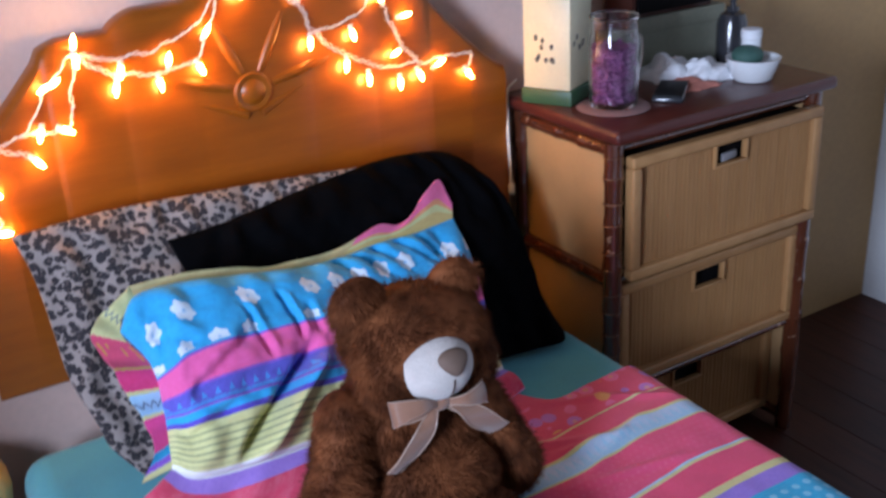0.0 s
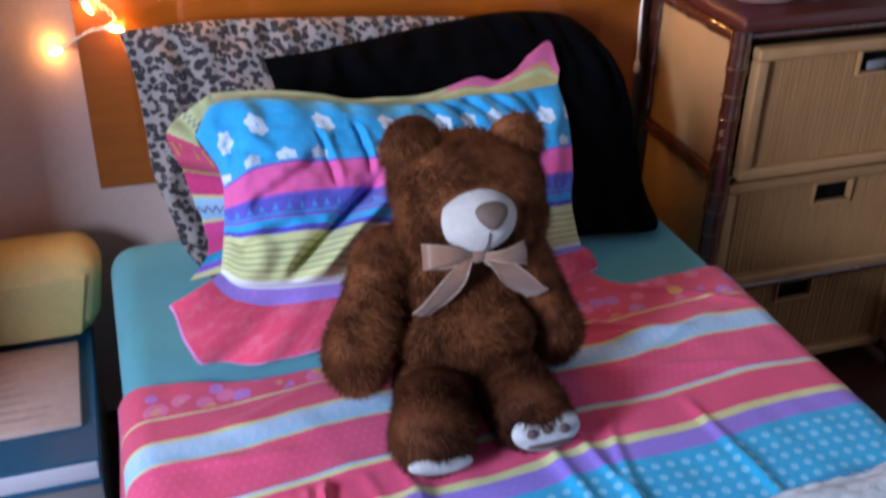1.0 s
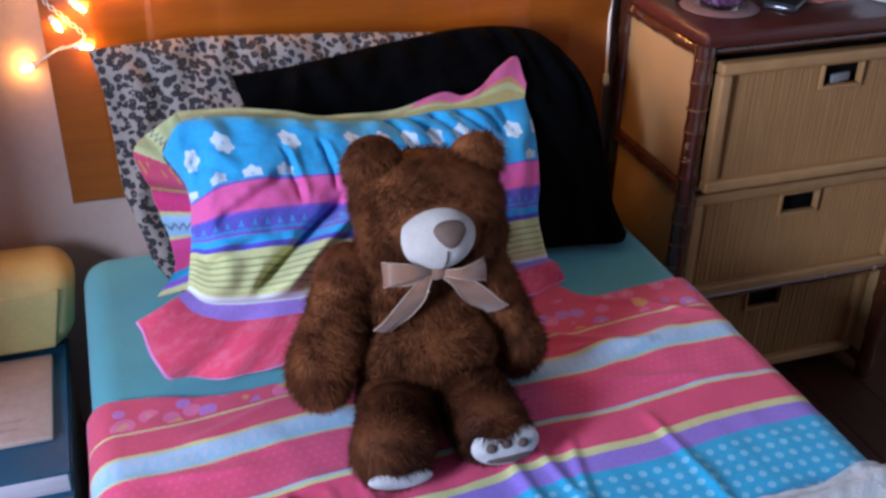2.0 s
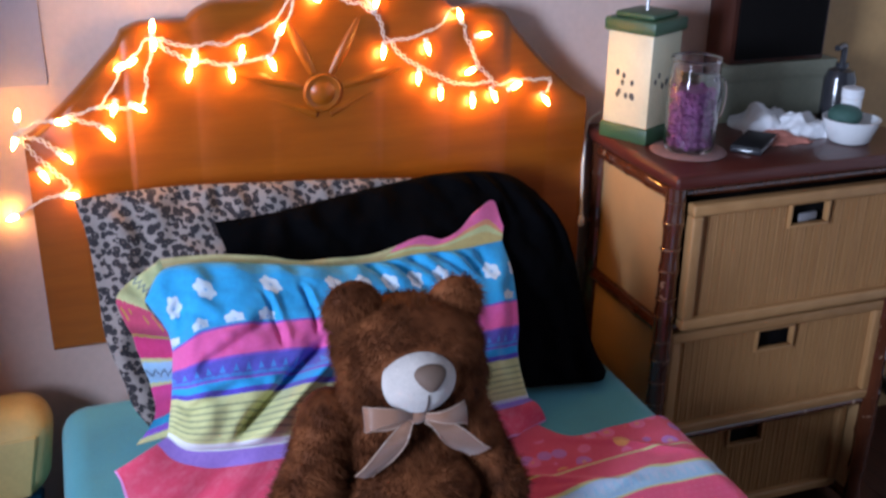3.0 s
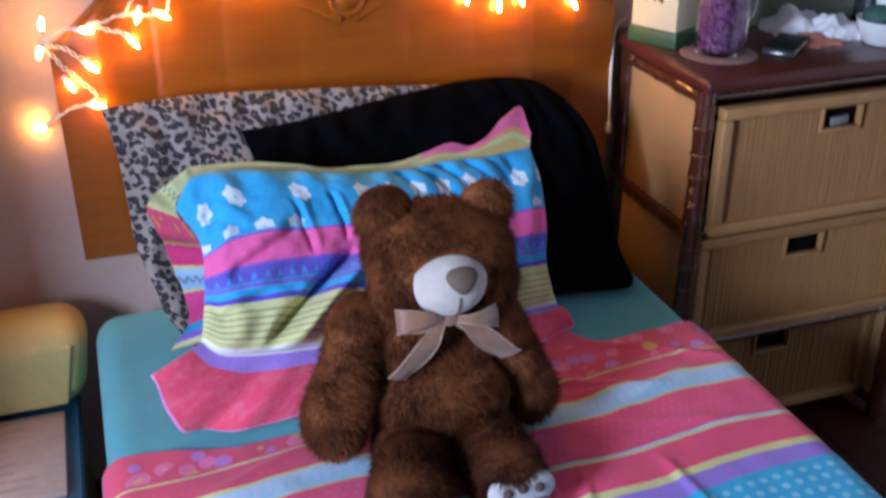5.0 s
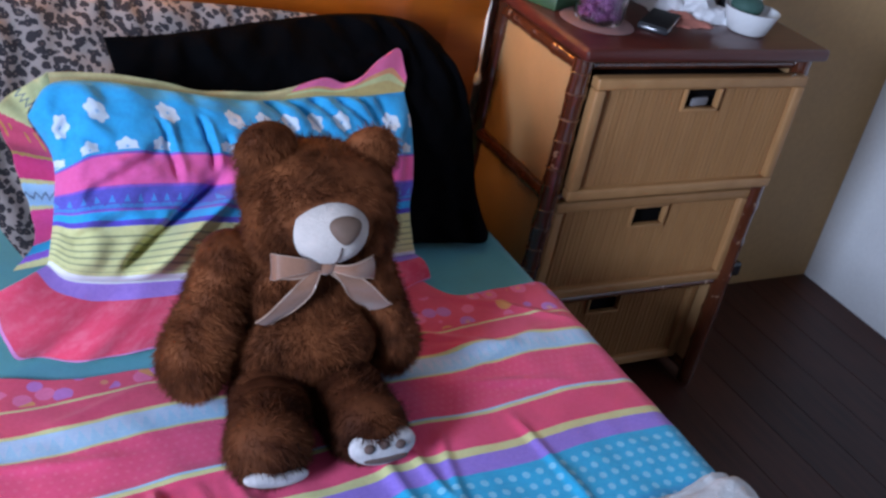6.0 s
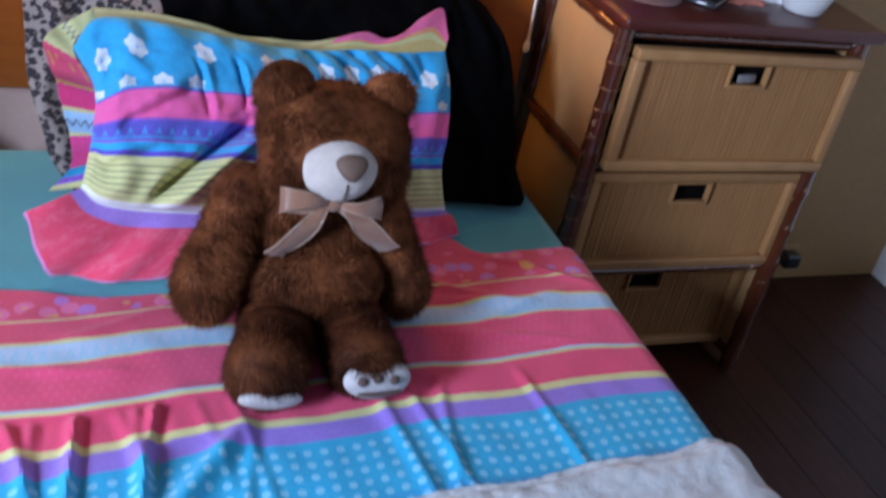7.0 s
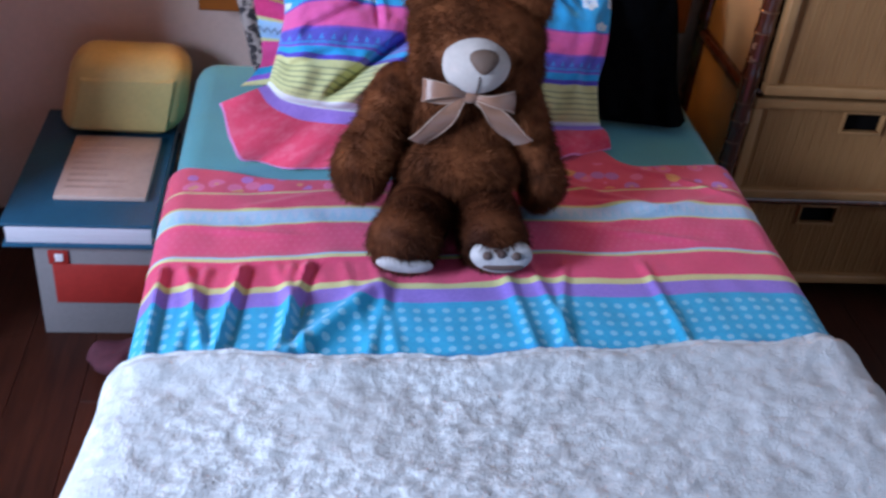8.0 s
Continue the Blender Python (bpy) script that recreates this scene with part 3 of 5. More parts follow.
def hem(x):
    return -0.40 + 0.065 * x + 0.004 * math.sin(x * 23)


def hem_fold(x):
    """How far the upper hem is turned under, or, beside the pillow, pulled up past its line."""
    fold = float(np.interp(x, (-0.50, -0.40, -0.30, -0.22, 0.0, 0.18, 0.30, 0.50), (0.016, 0.026, 0.055, 0.062, 0.045, 0.030, 0.020, 0.008)))
    return fold - 0.135 * bell(x - 0.215, 0.042)


def sheet_at(a, b, lift=0.0):
    s = (2 * a - 1) * (0.52 + 0.22)
    x, z = across(s, BW + 0.008, 0.045, TOP + 0.006)
    fold = hem_fold(max(-0.5, min(0.5, x)))
    d = fold + b * (0.60 - fold)                    # way down the bed from the hem's line
    y = hem(max(-0.5, min(0.5, x))) - d
    pleat = soft((d - 0.276) / 0.030) * soft((-0.09 - x) / 0.18)
    for k in range(12):                             # gathered pleats
        at, high = -0.462 + 0.036 * k + 0.009 * math.sin(5 * k), 0.0075 + 0.0045 * math.sin(2.3 * k + 1)
        off = x - at - 0.22 * (d - 0.26) * math.sin(k * 1.9)
        z += pleat * high * (bell(off, 0.0085) - 0.35 * bell(off - 0.013, 0.008))
    z += 0.004 * bell(d - 0.272, 0.010) * soft((0.02 - x) / 0.15)
    for at, lean in ((0.062, 0.15), (0.115, -0.2), (0.235, 0.1)):
        z += 0.005 * bell(x - at - lean * (d - 0.3), 0.008) * soft((d - 0.28) / 0.05)
    along = (x + 0.13) * 0.62 + (y + 0.72) * -0.5   # one long slanting crease
    z += 0.015 * bell(along, 0.012) * soft((d - 0.30) / 0.06) * soft((-0.13 - x) / 0.06) * soft((x + 0.36) / 0.1)
    z += 0.006 * bell(x + 0.01 - 0.1 * d, 0.010) * soft((d - 0.29) / 0.05)
    z += 0.009 * bell(y - hem(x) + 0.145 + 0.25 * (x - 0.26), 0.010) * bell(x - 0.25, 0.06)
    for cx, cd, lean, high in ((0.20, 0.10, 0.5, 0.007), (0.31, 0.16, -0.35, 0.006), (0.38, 0.08, 0.6, 0.006), (0.26, 0.23, 0.3, 0.005), (-0.30, 0.12, -0.3, 0.004), (-0.36, 0.20, 0.2, 0.004)):
        z += high * bell(d - cd - lean * (x - cx), 0.009) * bell(x - cx, 0.085)
    q = Vector((x * 7, y * 7, z))
    z += 0.0030 * noise.noise(q) + 0.0022 * noise.noise(q * 3.1) + lift
    if abs(s) > 0.5:
        x += 0.010 * math.sin(y * 30) * soft((abs(s) - 0.5) / 0.2)
    return Vector((BX + x, y, z)), (s, d)


cloth = part("sheet", surface(sheet_at, 380, 170, lambda a, b: sheet_at(a, b, -0.003)), M_SHEET)
tagged(cloth, "rumpled pink, red and blue striped cotton sheet on the bed", "sheet")


def blanket_edge(x):
    return -0.893 + 0.072 * x - 0.012 * math.sin(4 * x + 0.5) - 0.016 * bell(x + 0.10, 0.26) + 0.004 * math.sin(31 * x)


def blanket_at(a, b, drop=0.0):
    s = (2 * a - 1) * (0.53 + 0.28)
    x, z = across(s, BW + 0.024, 0.06, TOP + 0.030 - drop)
    d = b * 1.05
    y = blanket_edge(max(-0.5, min(0.5, x))) - d
    roll = 0.010 * bell(d - 0.04, 0.025) - 0.016 * bell(d, 0.008) - 0.009 * bell(d - 0.019, 0.006)
    q = Vector((x * 5, y * 5, 0.3))
    z += roll + 0.008 * noise.noise(q) + 0.0035 * noise.noise(q * 9) + 0.0022 * noise.noise(q * 24)
    if abs(s) > 0.5:
        x += math.copysign(0.018, x) * soft((abs(s) - 0.5) / 0.2) * (1 + 0.6 * math.sin(y * 14))
    if s < 0:                                       # it slips wider towards the foot
        x -= 0.034 * soft(d / 0.35) * soft((abs(s) - 0.3) / 0.2)
    else:                                           # a rounded upper corner
        x -= 0.022 * (1 - soft(d / 0.12)) * soft((abs(s) - 0.35) / 0.15)
    return Vector((BX + x, y, z)), (s, d)


blanket = part("blanket", surface(lambda a, b: blanket_at(a, b), 220, 260, lambda a, b: blanket_at(a, b, 0.016)), M_FLEECE)
tagged(blanket, "mottled grey fleece blanket spread over the bed's foot", "blanket")


# ---- pillows ----
def along(points, steps=14):
    """A smooth line through the points, as a function of the way along it, 0 to 1."""
    line = smooth_line(points, steps)
    far = np.concatenate(([0.0], np.cumsum([(q - p).length for p, q in zip(line, line[1:])])))
    xyz = np.array([p[:] for p in line])
    return lambda t: Vector([float(np.interp(t * far[-1], far, xyz[:, k])) for k in range(3)])


def stuffed(name, edges, size, front, back, material, parent=None, label="", wrinkle=0.004, seed=0.0, puff=2.6, warp=None, folds=None, res=(120, 84), slope=0.0):
    """A stuffed cushion sewn along four edge lines (top, right, bottom, left); size: the cloth's width and height;
    front, back: how far it bulges; warp(a, b): how the print lies; folds(a, b): deeper creases on the front; slope: how much flatter the right half is."""
    top, right, bottom, left = [along(e) for e in edges]
    c00, c10, c01, c11 = top(0), top(1), bottom(0), bottom(1)
    n = (c10 - c00 + c11 - c01).cross(c01 - c00 + c11 - c10).normalized()
    n = n if n.y < 0 else -n
    tops, bots = [top(i / res[0]) for i in range(res[0] + 1)], [bottom(i / res[0]) for i in range(res[0] + 1)]
    lefts, rights = [left(j / res[1]) for j in range(res[1] + 1)], [right(j / res[1]) for j in range(res[1] + 1)]

    def side(sign):
        def at(a, b):
            i, j = round(a * res[0]), round(b * res[1])
            p = tops[i] * (1 - b) + bots[i] * b + lefts[j] * (1 - a) + rights[j] * a
            p = p - (c00 * (1 - a) * (1 - b) + c10 * a * (1 - b) + c01 * (1 - a) * b + c11 * a * b)
            u, v = a * size[0], b * size[1]
            full = max(0.0, 1 - abs(2 * a - 1) ** puff) ** 0.5 * max(0.0, 1 - abs(2 * b - 1) ** puff) ** 0.5
            q = Vector((u * 9 + seed, v * 9, seed))
            ripple = wrinkle * (noise.noise(q) + 0.55 * noise.noise(q * 2.6) + 0.25 * noise.noise(q * 6.0)) * (0.35 + full)
            ripple += wrinkle * 0.7 * math.sin(u * 95 + 14 * v + 4 * noise.noise(q) + seed) * bell(full - 0.5, 0.25) * soft(full * 3)
            out = sign * ((front * (1 - slope * soft((a - 0.35) / 0.6)) if sign > 0 else back) * full + 0.003) + ripple
            if folds and sign > 0:
                out += folds(a, b)
            p = p + n * out
            if p.z < TOP + 0.009:
                p.z = TOP + 0.009 + 0.15 * max(-0.05, p.z - TOP - 0.009)
            return p, ((u, v) if warp is None else warp(a, b))
        return at
    return part(name, surface(side(1), *res, side(-1)), material, parent, label)


def loose_border(name, seam, rim, material, parent, label, nu=90, nv=12, wave=0.004, sag=0.0):
    """A flat double hem between a seam and its free rim, with soft waves growing towards the rim."""
    inner, outer = along(seam), along(rim)

    def at(lift):
        def place(a, b):
            p, q = inner(a), outer(a)
            way = q - p
            n = way.cross(inner(min(1, a + 0.02)) - inner(max(0, a - 0.02)))
            n = n.normalized() if n.length > 1e-9 else Vector((0, -1, 0))
            n = n if n.y < 0 else -n
            r = p + way * b * (1 + 0.10 * b * noise.noise(q * 22)) + n * (lift + wave * b * (math.sin(a * 31) + 0.7 * math.sin(a * 57 + 1) + noise.noise(p * 24)) + sag * math.sin(math.pi * b))
            r.z = max(r.z, TOP + 0.0075 + lift)
            return r, (a, b)
        return place
    return part(name, surface(at(0.0012), nu, nv, at(-0.0012)), material, parent, label)


leopard = stuffed("leopard_pillow", (((-0.418, -0.055, 0.780), (-0.281, -0.055, 0.786), (-0.098, -0.058, 0.777), (0.076, -0.06, 0.765), (0.22, -0.05, 0.745)),
                                     ((0.22, -0.05, 0.745), (0.235, -0.10, 0.58), (0.22, -0.13, 0.42)),
                                     ((-0.335, -0.212, 0.428), (-0.1, -0.18, 0.42), (0.22, -0.13, 0.42)),
                                     ((-0.418, -0.055, 0.780), (-0.405, -0.085, 0.724), (-0.400, -0.118, 0.65), (-0.397, -0.147, 0.584), (-0.378, -0.176, 0.515), (-0.368, -0.192, 0.477), (-0.335, -0.212, 0.428))),
                  (0.64, 0.40), 0.016, 0.030, M_LEO, None, "", 0.010, 3.0)
tagged(leopard, "leopard print pillow leaning against the headboard", "pillow")

black = stuffed("black_cushion", (((-0.216, -0.118, 0.742), (-0.142, -0.112, 0.743), (-0.066, -0.100, 0.748), (0.013, -0.084, 0.754), (0.093, -0.077, 0.762), (0.165, -0.072, 0.767), (0.239, -0.069, 0.764), (0.302, -0.069, 0.750), (0.348, -0.079, 0.720)),
                                  ((0.348, -0.079, 0.720), (0.388, -0.10, 0.668), (0.406, -0.124, 0.610), (0.414, -0.155, 0.534), (0.416, -0.185, 0.475), (0.430, -0.232, 0.424)),
                                  ((-0.13, -0.24, 0.420), (0.10, -0.240, 0.424), (0.256, -0.243, 0.425), (0.343, -0.253, 0.425), (0.402, -0.262, 0.425), (0.430, -0.232, 0.424)),
                                  ((-0.216, -0.118, 0.742), (-0.203, -0.136, 0.697), (-0.16, -0.20, 0.55), (-0.13, -0.24, 0.420))),
                (0.62, 0.42), 0.030, 0.008, M_BLACK, None, "", 0.009, 5.0)
tagged(black, "slumped black velvet cushion leaning behind the striped pillow", "pillow")


def cloth_way(a, b):
    """The print sags towards the pillow's left seam."""
    return a * 0.62, b ** (1.34 + 0.12 * soft(1 - a / 0.38) + 0.05 * soft((a - 0.72) / 0.28))


def pillow_folds(a, b):
    out = 0.0
    x, y = a * 0.62, b * 0.34
    for (u0, v0), (u1, v1), deep, wide in (((0.236, 0.182), (0.108, 0.322), 0.036, 0.0115), ((0.158, 0.075), (0.170, 0.175), 0.006, 0.005), ((0.222, 0.060), (0.226, 0.150), 0.008, 0.005), ((0.255, 0.09), (0.258, 0.15), 0.005, 0.005),
                                                ((0.045, 0.20), (0.145, 0.125), 0.008, 0.010), ((0.03, 0.27), (0.10, 0.235), 0.007, 0.009), ((0.02, 0.06), (0.07, 0.12), 0.006, 0.009)):
        lx, ly = u1 - u0, v1 - v0
        ln = math.hypot(lx, ly)
        t, d = ((x - u0) * lx + (y - v0) * ly) / ln ** 2, ((x - u0) * ly - (y - v0) * lx) / ln
        win = soft((t + 0.15) / 0.3) * soft((1.15 - t) / 0.3)
        out += win * (0.7 * deep * bell(d - 1.7 * wide, 1.3 * wide) - deep * bell(d + 0.4 * wide, wide))
    for at, lean, deep in ((0.36, 0.25, 0.010), (0.395, 0.6, 0.012), (0.44, 0.5, 0.012), (0.485, 0.7, 0.011), (0.525, 0.5, 0.010), (0.565, 0.2, 0.006)):
        out -= deep * bell(x - at - lean * y, 0.010) * soft(y / 0.012) * soft((0.105 - y) / 0.06)
    return out


striped = thing("striped_pillow", (-0.04, -0.3, TOP + 0.01), "plump striped and flowered cotton pillow with loose border", "pillow")
SEAM_TL, SEAM_BL, SEAM_TR, SEAM_BR = (-0.339, -0.267, 0.693), (-0.334, -0.395, 0.545), (0.252, -0.160, 0.668), (0.246, -0.305, 0.445)
SEAM_TOP = ((-0.308, -0.247, 0.728), (-0.244, -0.235, 0.724), (-0.166, -0.226, 0.708), (-0.07, -0.216, 0.687), (0.018, -0.203, 0.677), (0.092, -0.189, 0.676), (0.163, -0.178, 0.669), SEAM_TR)
SEAM_LEFT = (SEAM_TL, (-0.312, -0.286, 0.640), (-0.318, -0.337, 0.593), SEAM_BL)
SEAM_LOW = (SEAM_BL, (-0.301, -0.403, 0.522), (-0.20, -0.390, 0.502), (-0.05, -0.355, 0.475), (0.10, -0.330, 0.455), SEAM_BR)
stuffed("body", ((SEAM_TL, *SEAM_TOP), (SEAM_TR, (0.259, -0.196, 0.615), (0.247, -0.250, 0.558), (0.234, -0.280, 0.520), (0.238, -0.300, 0.475), SEAM_BR), SEAM_LOW, SEAM_LEFT),
        (0.62, 0.34), 0.058, 0.045, M_PILLOW, striped, "", 0.0068, 1.0, 3.0, cloth_way, pillow_folds, (190, 120), 0.62)
loose_border("side_border", (SEAM_TOP[0], *SEAM_LEFT), ((-0.312, -0.244, 0.743), (-0.374, -0.266, 0.706), (-0.364, -0.289, 0.655), (-0.350, -0.318, 0.614), (-0.345, -0.370, 0.570), (-0.376, -0.400, 0.543)),
             M_BORDER_SIDE, striped, "loose lime, red and blue border", 80, 10, 0.003)
loose_border("top_border", SEAM_TOP, ((-0.312, -0.244, 0.743), (-0.242, -0.231, 0.736), (-0.166, -0.220, 0.719), (-0.112, -0.216, 0.703), (-0.063, -0.211, 0.697), (0.008, -0.200, 0.690), (0.048, -0.191, 0.693),
                                      (0.101, -0.177, 0.701), (0.141, -0.174, 0.690), (0.173, -0.164, 0.698), (0.207, -0.147, 0.720), (0.243, -0.137, 0.731), (0.258, -0.150, 0.690)),
             M_BORDER_TOP, striped, "folded lime and pink border", 120, 8, 0.002)
loose_border("lower_border", SEAM_LOW, ((-0.408, -0.418, 0.520), (-0.392, -0.424, 0.462), (-0.362, -0.425, 0.421), (-0.289, -0.436, 0.420), (-0.20, -0.440, 0.420), (-0.05, -0.43, 0.420), (0.12, -0.40, 0.420), (0.262, -0.345, 0.421)),
             M_BORDER_LOW, striped, "loose lilac and red border spread on the bed", 150, 16, 0.005, 0.010)

# ---- teddy bear ----
STUFFED = (  # place, radii, turn about x, turn about y
    ((-0.045, -0.495, 0.540), (0.105, 0.090, 0.130), 12, 0),      # body
    ((-0.045, -0.558, 0.502), (0.096, 0.066, 0.060), 0, 0),       # belly
    ((-0.028, -0.512, 0.696), (0.099, 0.082, 0.063), 0, 4),       # head
    ((-0.074, -0.538, 0.668), (0.053, 0.052, 0.056), 0, 0),       # cheek
    ((0.016, -0.538, 0.660), (0.053, 0.052, 0.056), 0, 0),        # cheek
    ((-0.096, -0.498, 0.750), (0.038, 0.025, 0.040), 10, -24),    # ear
    ((0.040, -0.498, 0.737), (0.038, 0.025, 0.040), 10, 26),      # ear
)
STUFFED_LIMBS = (  # upper end, its radii, lower end, its radii, legs are darker
    ((-0.136, -0.515, 0.606), (0.040, 0.042, 0.040), (-0.190, -0.566, 0.498), (0.043, 0.048, 0.050), False),
    ((0.046, -0.512, 0.592), (0.038, 0.042, 0.040), (0.091, -0.551, 0.478), (0.036, 0.045, 0.049), False),
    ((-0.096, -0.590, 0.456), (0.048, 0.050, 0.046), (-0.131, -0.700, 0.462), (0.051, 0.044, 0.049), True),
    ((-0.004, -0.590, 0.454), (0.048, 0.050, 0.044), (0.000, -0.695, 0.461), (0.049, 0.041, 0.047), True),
)


def ball_matrix(c, r, tx, ty):
    return Matrix.Translation(c) @ Matrix.Rotation(radians(tx), 4, "X") @ Matrix.Rotation(radians(ty), 4, "Y") @ Matrix.Diagonal((*r, 1))


def teddy_bear():
    """One mesh: the stuffed body, its plush pile and the sewn-on face and soles."""
    rng = np.random.default_rng(7)
    shapes = [(*b, False) for b in STUFFED]
    for p0, r0, p1, r1, leg in STUFFED_LIMBS:               # each limb swells evenly from its joint to its end
        for k in range(6):
            t = k / 5
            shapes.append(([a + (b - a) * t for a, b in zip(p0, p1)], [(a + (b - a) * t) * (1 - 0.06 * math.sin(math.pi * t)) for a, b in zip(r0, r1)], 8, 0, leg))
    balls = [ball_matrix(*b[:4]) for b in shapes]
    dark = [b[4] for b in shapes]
    back = [np.array(m.inverted()) for m in balls]
    extra = [  # matrix and material slot: muzzle, nose, soles and toes
        (ball_matrix((-0.037, -0.572, 0.680), (0.051, 0.049, 0.044), 0, 0), 1),
        (ball_matrix((-0.031, -0.6125, 0.698), (0.0195, 0.012, 0.0175), -25, 0), 2),
        (ball_matrix((0.006, -0.730, 0.458), (0.045, 0.011, 0.026), -22, 0), 3),
        (ball_matrix((-0.131, -0.737, 0.444), (0.041, 0.011, 0.014), 12, 6), 3)]
    for dx, dz in ((-0.022, 0.004), (-0.002, 0.007), (0.020, 0.004)):
        extra.append((ball_matrix((0.006 + dx, -0.7405 + 0.35 * dz, 0.459 + 0.8 * dz), (0.0070, 0.0045, 0.0062), -22, 0), 4))
    extra.append((ball_matrix((0.008, -0.7415, 0.445), (0.030, 0.0045, 0.006), -22, 0), 4))
    verts, faces, slots = [], [], []

    def add(v, f, slot):
        o = len(verts)
        verts.extend(map(tuple, v))
        faces.extend(tuple(i + o for i in q) for q in f)
        slots.extend([slot] * len(f))

    bm = bmesh.new()
    bmesh.ops.create_icosphere(bm, subdivisions=4, radius=1)
    unit, tri = np.array([v.co[:] for v in bm.verts]), [tuple(v.index for v in f.verts) for f in bm.faces]
    bm.free()
    for k, m in enumerate(balls):
        a = np.array(m)
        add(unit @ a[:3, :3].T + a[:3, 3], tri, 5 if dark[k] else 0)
    for m, slot in extra:
        a = np.array(m)
        ball = unit * np.stack([1 + 0.38 * unit[:, 2], np.ones(len(unit)), np.ones(len(unit))], 1) if slot == 2 else unit   # the nose tapers downwards
        add(ball @ a[:3, :3].T + a[:3, 3], tri, slot)
    # muzzle seam
    seam = tube(bmesh.new(), [Vector((-0.036, -0.572 - 0.0492 * math.cos(a), 0.680 - 0.0442 * math.sin(a))) for a in (0.06 * i for i in range(18))], 0.0012, 6)
    seam.verts.index_update()
    add([v.co[:] for v in seam.verts], [tuple(v.index for v in f.verts) for f in seam.faces], 4)
    seam.free()
    # pile: thin blades over all that is not inside another limb or under the face and soles
    hard = [(np.array(m.inverted()), 1.13 if slot < 3 else 0.98) for m, slot in extra if slot in (1, 2, 3)]
    for k, m in enumerate(balls):
        a = np.array(m)
        r = shapes[k][1]
        count = int(3000000 * (r[0] * r[1] + r[1] * r[2] + r[0] * r[2]) / 3)
        d = rng.normal(size=(count, 3))
        d /= np.linalg.norm(d, axis=1)[:, None]
        p = d @ a[:3, :3].T + a[:3, 3]
        nrm = d @ np.array(m.inverted().to_3x3())
        nrm /= np.linalg.norm(nrm, axis=1)[:, None]
        keep = p[:, 2] > TOP + 0.004
        for j, inv in enumerate(back):
            if j != k:
                keep &= np.linalg.norm(p @ inv[:3, :3].T + inv[:3, 3], axis=1) > 0.985
        for inv, clear in hard:
            keep &= np.linalg.norm(p @ inv[:3, :3].T + inv[:3, 3], axis=1) > clear
        p, nrm = p[keep], nrm[keep]
        n = len(p)
        length = (0.008 + 0.008 * rng.random((n, 1)))
        swirl = np.array([noise.noise_vector(Vector(q) * 16)[:] for q in p])
        comb = np.array([0.0, -0.10, -0.55]) + 0.50 * swirl + rng.normal(scale=0.20, size=(n, 3))
        way = nrm * 0.46 + comb
        way /= np.linalg.norm(way, axis=1)[:, None]
        side = np.cross(way, nrm + rng.normal(scale=0.2, size=(n, 3)))
        side /= np.linalg.norm(side, axis=1)[:, None] + 1e-9
        side *= 0.0006
        v = np.empty((n, 3, 3))
        v[:, 0], v[:, 1], v[:, 2] = p - side - nrm * 0.001, p + side - nrm * 0.001, p + way * length
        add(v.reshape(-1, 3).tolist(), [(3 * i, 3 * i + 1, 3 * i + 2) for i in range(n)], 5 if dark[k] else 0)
    me = bpy.data.meshes.new("teddy_bear")
    me.from_pydata(verts, [], faces)
    for mt in (M_FUR, M_MUZZLE, M_NOSE, M_PAD, M_TOE, M_FUR_LEG):
        me.materials.append(mt)
    me.polygons.foreach_set("material_index", slots)
    me.polygons.foreach_set("use_smooth", [True] * len(faces))
    tagged(new("teddy_bear", me), "brown plush teddy bear sitting against the striped pillow", "teddy bear")


teddy_bear()


def strip(line, widths, across_way, thick=0.0016):
    """A flat ribbon along a line."""
    bm = bmesh.new()
    rows = []
    n = len(line)
    for i, p in enumerate(line):
        way = (line[min(i + 1, n - 1)] - line[max(i - 1, 0)]).normalized()
        s = Vector(across_way)
        s = (s - way * s.dot(way)).normalized()
        up = way.cross(s) * thick
        w = widths(i / (n - 1)) / 2
        rows.append([bm.verts.new(p + s * w * k + up * (1 - k * k) * 1.5) for k in (-1, -0.5, 0, 0.5, 1)] + [bm.verts.new(p + s * w * k - up) for k in (1, 0.5, 0, -0.5, -1)])
    for a, b in zip(rows, rows[1:]):
        for k in range(10):
            bm.faces.new((a[k], a[(k + 1) % 10], b[(k + 1) % 10], b[k]))
    bm.faces.new(rows[0]), bm.faces.new(rows[-1][::-1])
    return bm


def edging(line, widths, across_way):
    """Two fine cords along the edges of a ribbon; their pale colour paints in hem and satin highlights."""
    bm = bmesh.new()
    n = len(line)
    for k in (-1, 1):
        run = []
        for i, p in enumerate(line):
            way = (line[min(i + 1, n - 1)] - line[max(i - 1, 0)]).normalized()
            s = Vector(across_way)
            run.append(p + (s - way * s.dot(way)).normalized() * k * widths(i / (n - 1)) / 2)
        tube(bm, run, 0.0011, 6)
    return bm


